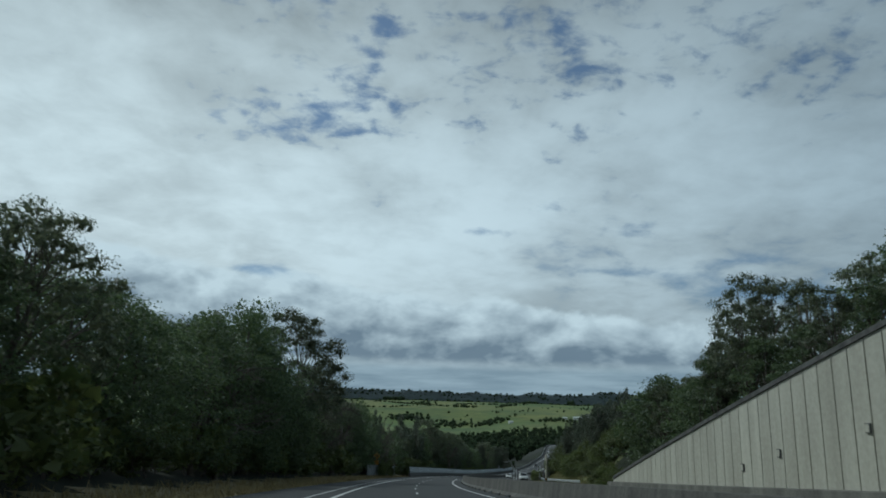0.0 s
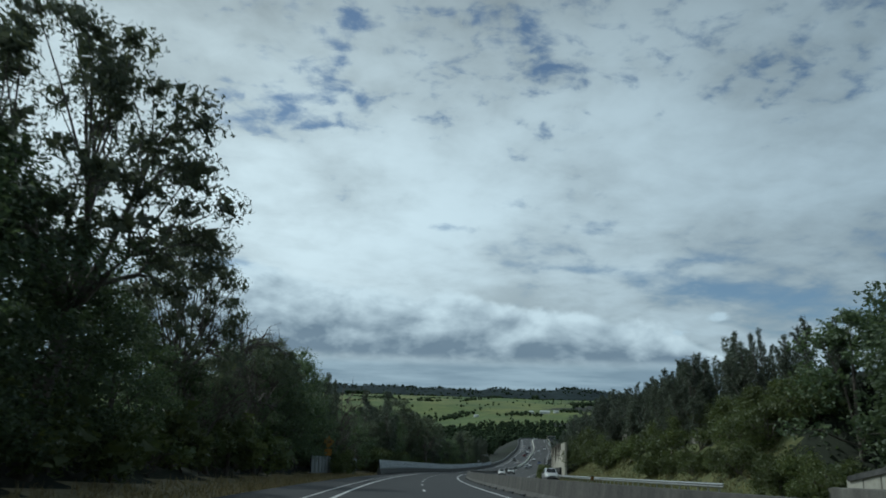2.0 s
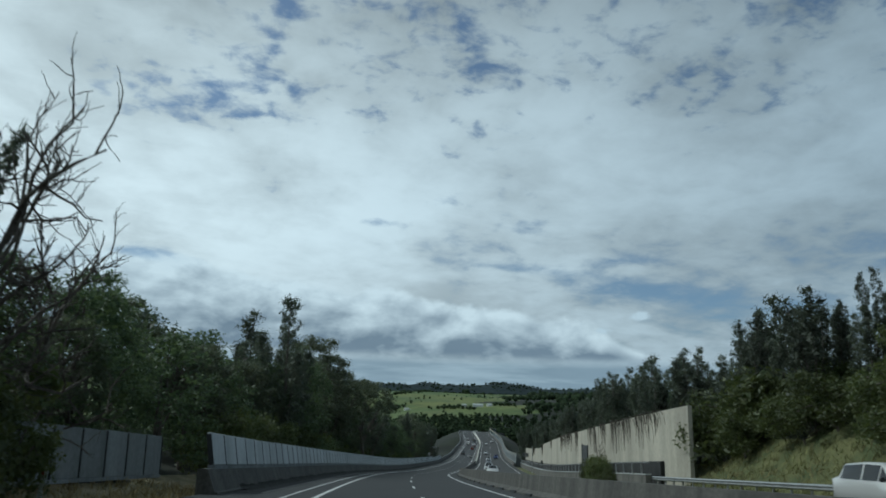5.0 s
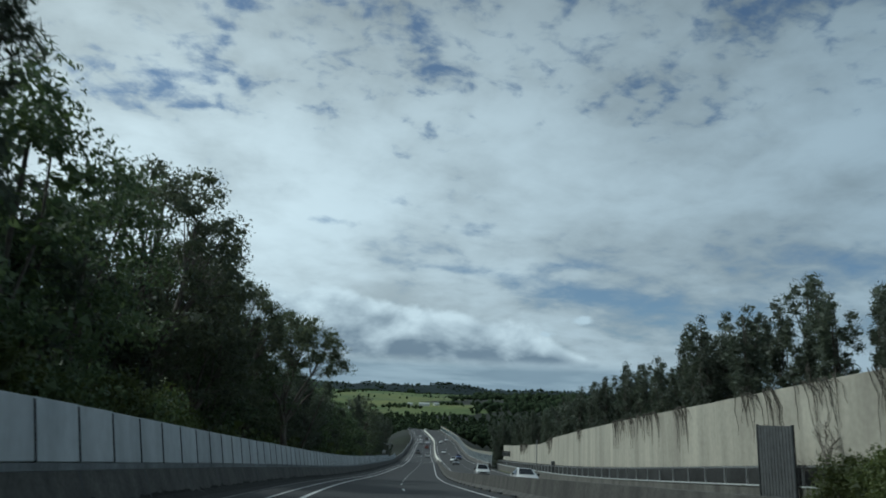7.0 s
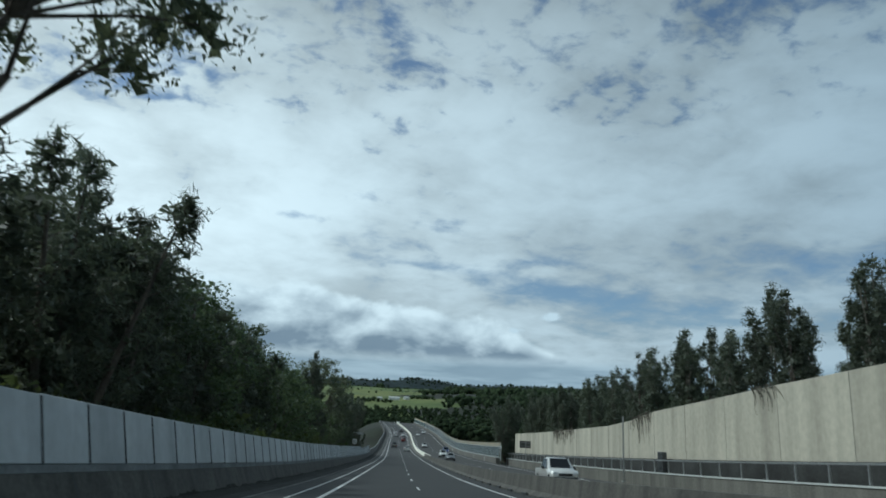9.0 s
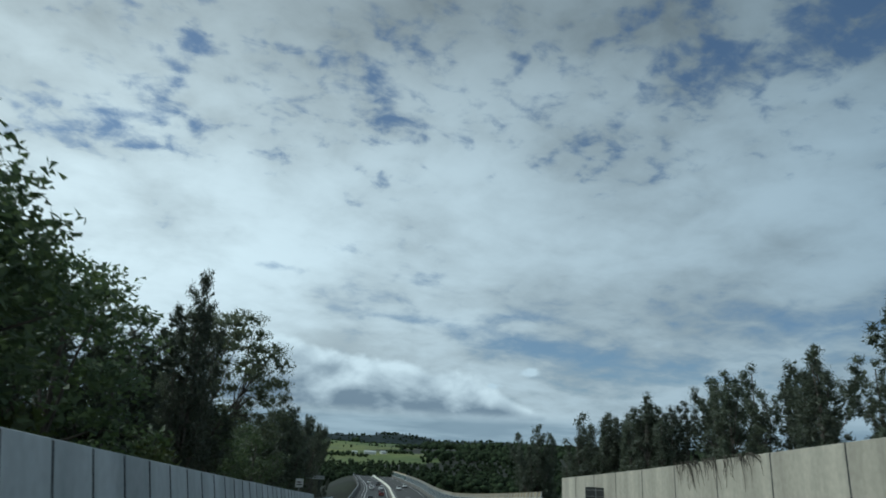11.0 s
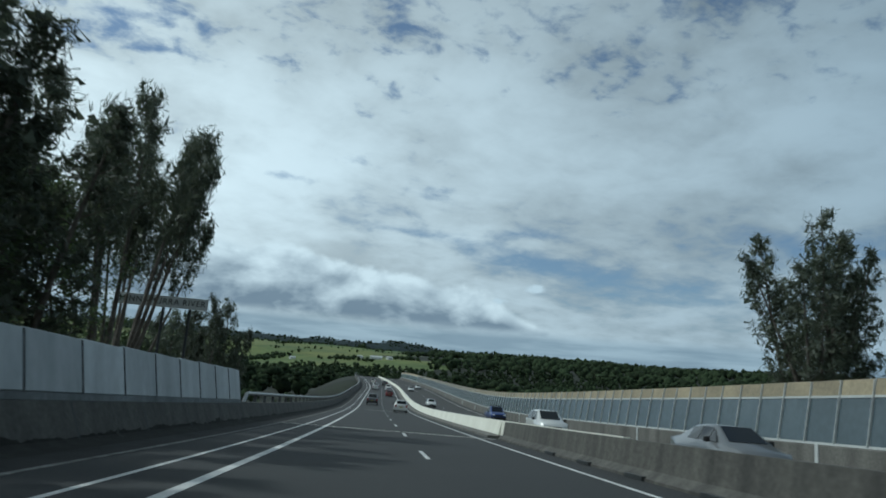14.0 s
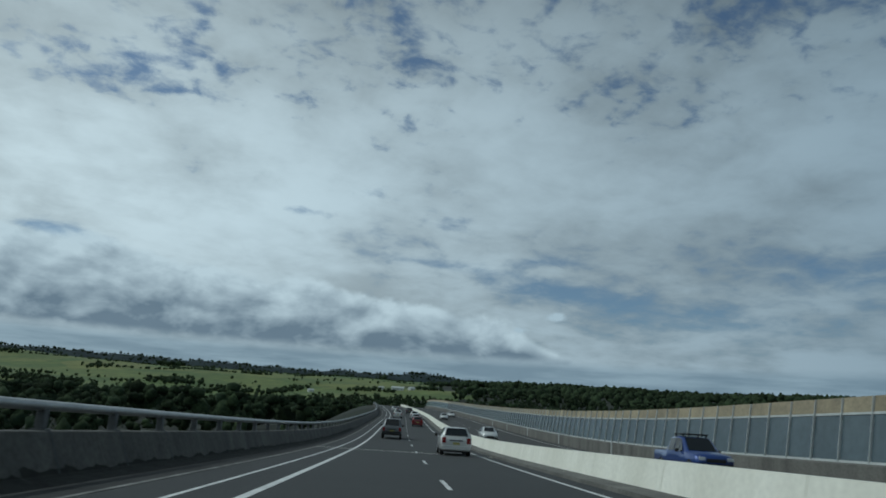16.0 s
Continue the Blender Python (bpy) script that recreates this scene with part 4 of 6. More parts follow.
def she_tree(seed, leaders, rows, reach, count, tuft=1.0, clear=0.16):
    """10 m tall: straight stems, limbs that climb outwards, and upright tufts of needles along them, with gaps between."""
    rng = np.random.default_rng(seed)
    vs, fs, tufts = [], [], []
    for lx, ly, top in leaders:
        foot = Vector((lx * 0.15, ly * 0.15, -0.5))
        peak = Vector((lx, ly, top))
        mid = foot.lerp(peak, 0.5) + Vector((rng.normal() * 0.1, rng.normal() * 0.1, 0))
        add_tube(vs, fs, [foot, mid, peak], 0.13 * top / 10, 0.012, 6)
        for i in range(int(rows * top / 10)):
            f = clear + (1 - clear) * (i + 0.5) / (rows * top / 10)
            a = i * 2.4 + rng.normal() * 0.5
            p = foot.lerp(mid, f * 2) if f < 0.5 else mid.lerp(peak, f * 2 - 1)
            ln = reach * (0.16 + (1 - f) ** 0.8) * (0.55 + 0.6 * rng.random()) * top / 10
            tip = p + Vector((math.cos(a) * ln, math.sin(a) * ln, ln * (0.75 + 0.5 * rng.random())))
            bend = p.lerp(tip, 0.5) - Vector((0, 0, 0.12 * ln))
            add_tube(vs, fs, [p, bend, tip], 0.022, 0.006, 3)
            for g in (0.45, 0.75, 1.0):
                tufts.append(p.lerp(bend, g * 2) if g < 0.5 else bend.lerp(tip, g * 2 - 1))
            if f > 0.93:
                tufts.append(p)
    pts = np.array([tuple(t) for t in tufts])
    n = len(pts)
    big = (0.17 + 0.13 * rng.random(n)) * tuft
    spread = np.stack([big, big, big * 1.5], 1)
    chunks = [leaf_sprays(rng, pts, spread, count, 0.27, 0.030, droop=-1.3, outward=0.4), leaf_sprays(rng, pts, spread * 0.7, 3, 0.30, 0.14, droop=-1.0)]
    return (vs, fs), leaf_mesh("crown", chunks, LEAF_SHE)


def fan_sheoak(seed):
    """Stems that lean far out on all sides, with thick hanging tufts."""
    leaders = [(0.2, 0.1, 9.7), (2.3, 0.8, 8.6), (-2.2, 0.7, 8.8), (0.5, -2.4, 8.2), (1.1, 2.2, 8.9), (3.3, -0.8, 7.4), (-3.1, -1.0, 7.2), (-0.8, 3.3, 7.6), (0.9, -3.4, 7.1)]
    return "sheoak_tree", *she_tree(seed, leaders, 26, 1.9, 34, 1.35, 0.64)


def open_sheoak(seed):
    """Several leaning stems with airy tufts."""
    leaders = [(0.3, 0.1, 9.6), (1.9, 0.5, 8.4), (-1.7, 0.4, 8.8), (0.2, -1.8, 7.6), (1.2, 1.6, 8.9), (-0.9, 1.5, 7.2)]
    return "sheoak_tree", *she_tree(seed, leaders, 32, 1.35, 20)


def bare_tree(seed):
    """10 m tall: a dead tree, bare limbs that fork into twigs."""
    rng = np.random.default_rng(seed)
    vs, fs = [], []

    def limb(a, way, length, r, depth):
        pts = [a]
        for k in range(4):
            way = (way + Vector(rng.normal(size=3) * (0.10 if depth == 0 else 0.26)) + Vector((0, 0, 0.05))).normalized()
            pts.append(pts[-1] + way * length / 4)
        k = len(vs)
        v, f = tube(pts, r, r * 0.45, 6 if depth < 2 else 4)
        vs.extend(v)
        fs.extend([tuple(i + k for i in q) for q in f])
        if depth < 4:
            for j in range(5 if depth else 11):
                p = pts[1 + j % 3] .lerp(pts[2 + j % 3], rng.random()) if depth else pts[1].lerp(pts[4], j / 10)
                out = (way + Vector(rng.normal(size=3)) * 0.75).normalized()
                limb(p, out, length * (0.42 + 0.14 * rng.random()), r * 0.5, depth + 1 if depth else 2)

    limb(Vector((0, 0, -0.5)), Vector((0, 0, 1)), 5.6, 0.13, 0)
    twigs = bpy.data.meshes.new("branches")
    m = 5 * 6
    twigs.from_pydata([tuple(v) for v in vs[m:]], [], [tuple(i - m for i in q) for q in fs if min(q) >= m])
    twigs.materials.append(BARK)
    return "dead_tree", (vs[:m], [q for q in fs if max(q) < m]), twigs


def pine_tree(seed):
    """10 m tall: a pointed feathery conifer with a visible stem and lower side leaders."""
    return "pine_tree", *she_tree(seed, [(0, 0, 9.95), (1.25, 0.4, 7.2), (-1.5, 0.3, 6.7), (0.2, -1.2, 6.4), (0.7, 1.1, 7.9)], 44, 1.35, 20)


def broad_tree(seed, count=112, length=0.23, width=0.15):
    """10 m tall: dense crown right down to the undergrowth, lumpy outline."""
    rng = np.random.default_rng(seed)
    n = 34
    pts = []
    for i in range(n):
        z = 0.8 + 8.6 * (i + 0.5) / n
        f = (z - 0.8) / 8.6
        R = 2.7 * (0.62 + 0.55 * math.sin(math.pi * min(1, f * 0.95 + 0.12))) * (1 - max(0, f - 0.72) * 1.6)
        a = i * 2.4 + rng.normal() * 0.4
        r = R * (0.45 + 0.6 * math.sqrt(rng.random()))
        pts.append((r * math.cos(a), r * math.sin(a), z + rng.normal() * 0.15))
    pts = np.array(pts)
    big = 0.62 + 0.62 * rng.random(n)
    spread = np.stack([big, big, big * 0.72], 1)
    chunks = [leaf_sprays(rng, pts, spread, count, length, width, droop=0.2), leaf_sprays(rng, pts * np.array([0.6, 0.6, 1]), spread * 0.7, 26, 0.30, 0.27)]
    return "broadleaf_tree", branchy(rng, pts[8::7], 8.8, 0.19, 2.2), leaf_mesh("crown", chunks, LEAF_DENSE)


def fine_broad(seed):
    return broad_tree(seed, 225, 0.145, 0.092)


def fine_sheoak(seed):
    rng = np.random.default_rng(seed)
    leaders = [(0, 0, 9.9)] + [(rng.normal() * 0.8, rng.normal() * 0.8, 6.8 + 2.6 * rng.random()) for _ in range(4)]
    return "sheoak_tree", *she_tree(seed, leaders, 40, 1.5, 24)


def sheoak(seed, count=72, length=0.31, width=0.058):
    """10 m tall: narrow, feathery, several pointed leaders."""
    rng = np.random.default_rng(seed)
    leaders = [(0, 0, 9.8)] + [(rng.normal() * 0.9, rng.normal() * 0.9, 6.6 + 2.6 * rng.random()) for _ in range(4)]
    pts = []
    for lx, ly, lz in leaders:
        m = 12
        for i in range(m):
            f = (i + 0.5) / m
            z = 1.0 + (lz - 1.0) * f
            r = 1.45 * (1 - f) ** 0.75 + 0.12
            a = rng.random() * 6.28
            q = r * (0.25 + 0.75 * rng.random())
            pts.append((lx * f + q * math.cos(a), ly * f + q * math.sin(a), z))
    pts = np.array(pts)
    n = len(pts)
    spread = np.stack([0.42 + 0.25 * rng.random(n)] * 2 + [0.55 + 0.3 * rng.random(n)], 1)
    chunks = [leaf_sprays(rng, pts, spread, count, length, width, droop=-0.8, outward=0.6), leaf_sprays(rng, pts, spread * 0.6, 10, 0.45, 0.3, droop=-0.5)]
    return "sheoak_tree", branchy(rng, pts[3::7], 9.7, 0.15, 2.0), leaf_mesh("crown", chunks, LEAF_SHE)


def bush(seed):
    return shrub(seed, 190, 0.10, 0.055, 44, 0.15)


def shrub(seed, count=70, length=0.17, width=0.09, inner=8, broad=0.4):
    rng = np.random.default_rng(seed)
    n = 15
    pts = np.stack([np.clip(rng.normal(size=n), -1.2, 1.2) * 0.7, np.clip(rng.normal(size=n), -1.2, 1.2) * 0.7, 0.35 + 1.5 * rng.random(n)], 1)
    spread = np.stack([0.4 + 0.2 * rng.random(n)] * 3, 1)
    chunks = [leaf_sprays(rng, pts, spread, count, length, width), leaf_sprays(rng, pts, spread * 0.7, inner, broad, broad * 0.75)]
    return "shrub", branchy(rng, pts[::3], 1.4, 0.05, 0.4), leaf_mesh("crown", chunks, LEAF_SHRUB)


TREE_LABEL = {
    "gum_tree": "open-crowned gum tree with grey limbs and dark olive leaves",
    "broadleaf_tree": "dense dark green broadleaf tree on the roadside bank",
    "sheoak_tree": "slender feathery dark green sheoak tree",
    "dead_tree": "leafless grey dead tree with fine forking twigs",
    "pine_tree": "tall pointed dark green conifer behind the noise wall",
    "shrub": "low green leafy shrub on the verge",
}
STOCK = {}


def stock(kind, variants):
    made = []
    for seed in range(variants):
        name, (tv, tf), crown = {"gum": gum_tree, "tall": tall_gum, "high": high_gum, "open": open_sheoak, "fan": fan_sheoak, "fine": fine_broad, "shefine": fine_sheoak, "bare": bare_tree, "pine": pine_tree, "broad": broad_tree, "she": sheoak, "shrub": shrub, "bush": bush}[kind](seed * 7 + 3)
        tm = bpy.data.meshes.new("trunk")
        tm.from_pydata([tuple(v) for v in tv], [], tf)
        tm.materials.append(BARK)
        tm.polygons.foreach_set("use_smooth", [True] * len(tm.polygons))
        made.append((name, tm, crown))
    STOCK[kind] = made


for _k, _n in (("gum", 4), ("broad", 5), ("she", 5), ("shrub", 3), ("bush", 2), ("tall", 3), ("high", 2), ("open", 2), ("fan", 1), ("bare", 2), ("pine", 1), ("fine", 3), ("shefine", 3)):
    stock(_k, _n)
TREES_RNG = np.random.default_rng(11)


def gz(x, y):
    return float(ground_height(np.array([x]), np.array([y]))[0])


def plant(kind, s, side, top, wide=1.0, turn=None, variant=None):
    """A tree on the ground at (s, side) whose top stands top metres over the road there."""
    p = W(s, side)
    z = gz(p.x, p.y)
    h = max(1.2, p.z + top - z)
    low = kind in ("shrub", "bush")
    unit = 2.2 if low else 10.0
    k = h / unit
    v = int(TREES_RNG.integers(len(STOCK[kind]))) if variant is None else variant
    name, tm, crown = STOCK[kind][v]
    a = TREES_RNG.random() * 6.28 if turn is None else turn
    w = k * wide
    ob = new(name)
    ob.matrix_world = Matrix.Translation((p.x, p.y, z)) @ Matrix.Rotation(a, 4, "Z") @ Matrix.Diagonal((w, w, k, 1))
    tagged(ob, TREE_LABEL[name], "shrub" if low else "tree", "roadside shrubs" if low else "roadside trees")
    share("trunk", tm, ob, Matrix.Identity(4))
    share("branch" if kind == "bare" else "crown", crown, ob, Matrix.Identity(4))
    return ob


# tops of the left and right tree lines over the road
LEFT_TOP = ([-40, 20, 40, 50, 60, 68, 80, 90, 99, 105, 112, 126, 131, 137, 147, 157, 170, 188, 205, 218, 240, 255, 280, 305, 322, 330, 345, 360, 372], [9.4, 9.6, 10.2, 11.4, 12.6, 11.4, 9.6, 7.8, 7.4, 8.4, 11.0, 11.6, 10.2, 8.2, 7.4, 8.6, 8.8, 10.2, 10.2, 10.4, 10.6, 11.2, 10.8, 10.0, 7.6, 6.6, 9.6, 9.4, 7.0])
RIGHT_TOP = ([-40, 30, 45, 58, 74, 95, 120, 150, 175, 200, 215, 240, 262, 290, 318, 343, 358, 372], [15.5, 15.0, 14.6, 14.6, 13.4, 13.4, 13.2, 13.0, 13.2, 13.2, 14.2, 15.4, 14.0, 14.6, 13.2, 12.6, 12.6, 9.4])


def left_trees():
    for row, (side, step, low) in enumerate(((-11.0, 3.9, 0.95), (-14.8, 6.2, 1.14))):
        s = -22.0
        while s < 366:
            q = s + TREES_RNG.normal() * 0.9
            behind = 150 < q
            d = side + TREES_RNG.normal() * 0.6 + (0.9 if behind else 0) - (2.6 if row == 0 and 119 < q < 134 else 0)
            top = float(np.interp(q, *LEFT_TOP)) * low * (0.86 + 0.22 * TREES_RNG.random())
            kind = "broad"
            u = TREES_RNG.random()
            if q > 236 or (186 < q < 206):
                kind = "she" if u < 0.7 else "broad"
            elif u < (0.45 if 205 < q < 236 else 0.2):
                kind = "tall" if row == 0 else "gum"
            if kind == "broad" and row == 0 and q < 128:
                kind = "fine"
            plant(kind, q, d, top, 1.25 if kind in ("broad", "fine") else (1.5 if kind == "she" else 1.15))
            s += step
    # trees that stand out
    for kind, s, side, top, wide, v in (("tall", 73.2, -9.9, 17.2, 1.05, 0), ("tall", 89.5, -10.8, 14.4, 0.85, 1), ("bare", 47.0, -9.2, 12.6, 1.3, 1), ("bare", 51.5, -9.8, 13.0, 1.2, 0), ("bare", 93.5, -9.4, 15.6, 1.0, 0), ("bare", 96.5, -9.2, 15.4, 0.85, 1), ("bare", 101.5, -9.6, 13.0, 1.3, 0), ("high", 105.5, -9.6, 10.8, 0.95, 1), ("fine", 113.5, -10.2, 10.4, 1.0, 0), ("fine", 118.0, -10.2, 11.4, 1.0, 1), ("fine", 122.8, -10.2, 12.8, 1.0, 2), ("fine", 127.2, -10.6, 12.4, 0.95, 0), ("open", 136.5, -9.8, 12.0, 0.85, 1), ("open", 141.0, -9.9, 13.0, 0.75, 0), ("bare", 141.6, -9.5, 14.0, 0.8, 0), ("bare", 146.0, -9.3, 11.2, 0.8, 1), ("fine", 152.0, -10.4, 8.8, 1.1, 0), ("pine", 182.4, -7.6, 14.6, 1.15, 0), ("she", 195, -14, 16.0, 1.3, 1), ("broad", 207, -12.5, 10.6, 0.9, 1), ("high", 214, -10.4, 13.4, 0.95, 0),
                                         ("fine", 57.5, -10.8, 14.4, 1.0, 1), ("fine", 63, -11.6, 14.8, 1.0, 2), ("high", 232.0, -6.5, 13.4, 1.12, 0), ("tall", 317.8, -8.8, 13.8, 1.05, 2), ("shefine", 244.0, -8.6, 11.0, 1.5, 0), ("shefine", 248.5, -8.4, 10.4, 1.5, 2), ("shefine", 253.0, -8.6, 10.0, 1.5, 1), ("shefine", 309, -8.4, 13.2, 0.9, 2), ("fine", 217, -9.0, 9.4, 1.0, 0), ("high", 222, -9.5, 13.6, 1.0, 1), ("fine", 190.5, -8.0, 11.6, 0.95, 2), ("fine", 196.5, -8.4, 11.6, 0.95, 1), ("shefine", 186.4, -8.4, 12.2, 1.1, 0), ("shefine", 179.0, -8.8, 9.4, 1.2, 1), ("fine", 227, -9.0, 12.2, 0.95, 1), ("tall", 208, -9.8, 16.0, 1.1, 1), ("fine", 251, -9.8, 10.6, 1.0, 1), ("broad", 262, -9.5, 11.2, 1.0, 1), ("broad", 275, -9.5, 11.2, 1.0, 0),
                                         ("fine", 352, -9.0, 9.8, 1.0, 2), ("shefine", 345.5, -8.2, 12.0, 1.4, 2), ("shefine", 340, -8.2, 9.4, 1.5, 1), ("shefine", 361, -8.8, 11.4, 1.5, 1), ("shefine", 356, -9.2, 10.6, 1.5, 0), ("shefine", 350, -8.6, 10.4, 1.4, 1), ("shefine", 366.0, -8.9, 10.8, 1.4, 0), ("fine", 369, -9.6, 8.6, 0.9, 1), ("broad", 330, -7.8, 7.2, 1.1, 4),
                                         ("fan", 371.2, -8.0, 12.6, 0.82, 0), ("fan", 376.5, -9.6, 12.2, 0.75, 0), ("shefine", 384.2, -7.3, 6.3, 0.9, 0), ("shefine", 388.0, -7.3, 6.6, 0.8, 2), ("shefine", 389.5, -10.8, 5.9, 1.1, 1), ("shefine", 393.0, -10.6, 6.6, 1.1, 2), ("shefine", 386.0, -10.8, 5.2, 1.1, 0), ("fine", 394, -12.5, 2.6, 0.8, 1), ("fine", 399, -13, 2.2, 0.8, 2), ("fine", 386, -13, 5.2, 1.1, 0)):
        plant(kind, s, side, top, wide, None, v)
    # undergrowth in front of the trunks and over the noise wall
    for i in range(60):
        s = -15 + i * 2.75 + TREES_RNG.normal() * 0.6
        plant("shrub", s, (-12.0 if 120 < s < 133 else -10.0) + TREES_RNG.normal() * 0.5, 2.6 + 1.8 * TREES_RNG.random(), 1.2)
    for s, top in ((133.6, 3.0), (135.8, 2.6), (138.4, 3.2), (140.6, 2.8)):
        plant("bush", s, -7.0, top, 0.8)
    for i in range(52):
        s = 165 + (i * 1.35 if i < 32 else 43.2 + (i - 32) * 5.0) + TREES_RNG.normal() * 0.6
        plant("bush" if s < 208 else "shrub", s, -7.6 + TREES_RNG.normal() * 0.25, (3.3 if s < 208 else 2.8) + 0.9 * TREES_RNG.random(), 1.0)


def right_trees():
    for side, step, low in ((31.0, 4.4, 0.98), (36.0, 6.4, 1.18)):
        s = -25.0
        while s < 366:
            q = s + TREES_RNG.normal() * 1.0
            d = side + TREES_RNG.normal() * 0.8
            top = float(np.interp(q, *RIGHT_TOP)) * low * (0.82 + 0.26 * TREES_RNG.random())
            u = TREES_RNG.random()
            kind = "she" if q > 97 else ("broad" if u < 0.6 else "gum")
            plant(kind, q, d, top, 1.2 if kind != "gum" else 1.0)
            s += step
    for kind, s, side, top, wide, v in (("tall", 58, 32, 18.6, 0.95, 2), ("gum", 52, 33, 16.4, 0.85, 2), ("gum", 44, 33, 16.0, 0.9, 3), ("gum", 66, 32, 14.5, 0.9, 1), ("she", 240, 32, 17.0, 1.1, 0), ("she", 246, 32.5, 15.4, 1.1, 1),
                                         ("open", 382.0, 26.6, 15.0, 1.0, 0), ("shefine", 381.0, 27.6, 12.8, 1.3, 0), ("she", 368, 31, 12.4, 1.3, 0), ("she", 361, 31.5, 13.2, 1.3, 4), ("she", 365, 29.5, 14.6, 1.3, 1), ("she", 356, 30, 13.6, 1.5, 3), ("she", 351, 31, 11.8, 1.4, 0), ("she", 343.5, 30, 14.2, 1.3, 2), ("she", 374, 30, 10.0, 1.3, 1)):
        plant(kind, s, side, top, wide, None, v)
    # bushes by the gate and at the end of the retaining wall
    for s, d, top in ((196.0, 22.6, 2.0), (197.4, 22.4, 2.5), (199.0, 22.8, 2.9), (200.6, 22.5, 2.7), (202.2, 22.9, 2.3), (203.6, 23.0, 1.8), (194.5, 22.6, 1.7), (89, 26.2, 2.6), (90.5, 25.6, 2.0), (92, 26.4, 3.0), (94, 25.8, 2.4), (96, 26.6, 3.2)):
        plant("bush", s, d, top, 1.0)
    plant("bare", 205.6, 23.6, 6.0, 0.7)
    # bushes on the bank between the two walls
    for i in range(64):
        s = 98 + i * 1.32 + TREES_RNG.normal() * 0.8
        d = 27.9 + 4.6 * TREES_RNG.random()
        if d < 31.4 and any(abs(s - c) < 2.6 for c in (119.7, 148.5)):
            d = 27.4
        if i % 3 or not 112 < s < 156:
            plant("bush", s, d, 2.3 + 0.72 * (d - 24) + 1.6 * TREES_RNG.random(), 1.25)
        else:
            plant("shefine", s, d + 1.0, 5.4 + 0.72 * (d - 24) + 3.0 * TREES_RNG.random(), 1.5)
    for i in range(16):
        plant("bush", 98.5 + i * 1.7 + TREES_RNG.normal() * 0.4, 26.0 + 1.2 * TREES_RNG.random(), 2.6 + 1.2 * TREES_RNG.random(), 1.2)
    # feathery trees along the top of that bank
    for i in range(22):
        s = 106 + i * 3.7 + TREES_RNG.normal() * 0.9
        plant("open" if i % 3 == 1 else "shefine", s, 32.0 + 1.6 * TREES_RNG.random(), 12.2 + 2.2 * TREES_RNG.random(), 0.8 if i % 3 == 1 else 1.15)


left_trees()
right_trees()


# ---------- pale rock that shows through the bank ----------
ROCK = material("pale_sandstone", (0.40, 0.37, 0.31), 0.9, vary=0.35, scale=0.5, fine=4, bump=0.6, tint=(0.20, 0.185, 0.155), extra="streaks")


def rock_outcrop(s, side, low, high, length, seed):
    """A ledge of bedded rock cut into the slope, with broken corners."""
    rng = np.random.default_rng(seed)
    root = empty("rock_outcrop", road_frame(s, side, 0), "pale weathered sandstone ledge in the overgrown bank", "rock")
    beds = 4
    step = (high - low) / beds
    for i in range(beds):
        y = -length / 2 + rng.random() * 0.8
        end = length / 2 - rng.random() * 1.2
        while y < end:
            w = min(0.9 + 1.5 * rng.random(), end - y + 0.3)
            front = -0.9 + 0.22 * i + rng.normal() * 0.16
            bm = block(front, 1.8, y, y + w - 0.05, low + i * step - 0.05, low + (i + 1) * step - 0.04 + rng.normal() * 0.06, 0.09)
            bmesh.ops.subdivide_edges(bm, edges=[e for e in bm.edges if e.calc_length() > 0.4], cuts=1, use_grid_fill=True)
            for v in bm.verts:
                v.co += Vector(rng.normal(size=3) * 0.045)
            part("stone", bm, ROCK, root)
            y += w


for _s, _d, _lo, _hi, _len, _seed in ((119.7, 31.2, 4.2, 7.5, 6.5, 1), (126.0, 31.4, 4.6, 6.2, 3.5, 2), (148.5, 30.6, 4.2, 7.2, 6.0, 3), (157.0, 31.2, 5.0, 6.6, 3.5, 4), (134.5, 31.3, 4.8, 6.6, 3.0, 5)):
    rock_outcrop(_s, _d, _lo, _hi, _len, _seed)


# ---------- woods and hedges farther off ----------
# direction and distance from the bridge's end, half width in degrees, depth, count, heights, slant
COPSES = [
    (-1.0, 1500, 1.9, 36, 80, 7, 11), (-9.5, 1050, 3.6, 50, 150, 7, 13), (-13.0, 1400, 1.6, 40, 40, 6, 10), (-1.6, 2600, 0.9, 40, 40, 14, 21), (3.2, 1350, 2.6, 50, 70, 6, 10),
    (10.6, 2700, 0.7, 40, 30, 12, 20), (14.4, 2560, 0.2, 10, 9, 18, 27), (7.2, 1400, 2.2, 30, 70, 7, 10, 100), (14.0, 1300, 3.0, 22, 60, 5, 9), (18.0, 1420, 1.2, 40, 34, 6, 10), (19.4, 1800, 1.6, 90, 70, 8, 14),
    (-6.2, 1800, 1.3, 40, 34, 6, 10), (4.6, 1900, 1.0, 40, 28, 6, 11), (9.0, 2050, 1.6, 20, 30, 6, 10, 200), (-12.0, 2100, 1.4, 40, 28, 6, 10), (1.0, 2300, 1.2, 60, 30, 7, 12), (21.5, 2200, 2.2, 140, 90, 8, 14),
]
HEDGES = [(1300, -16, -6, 180), (1600, -14, -3, -150), (1800, -5, 6, 200), (2050, -15, 2, 120), (2300, -8, 9, -140), (1700, 3, 12, 180), (2350, 6, 18, 90)]

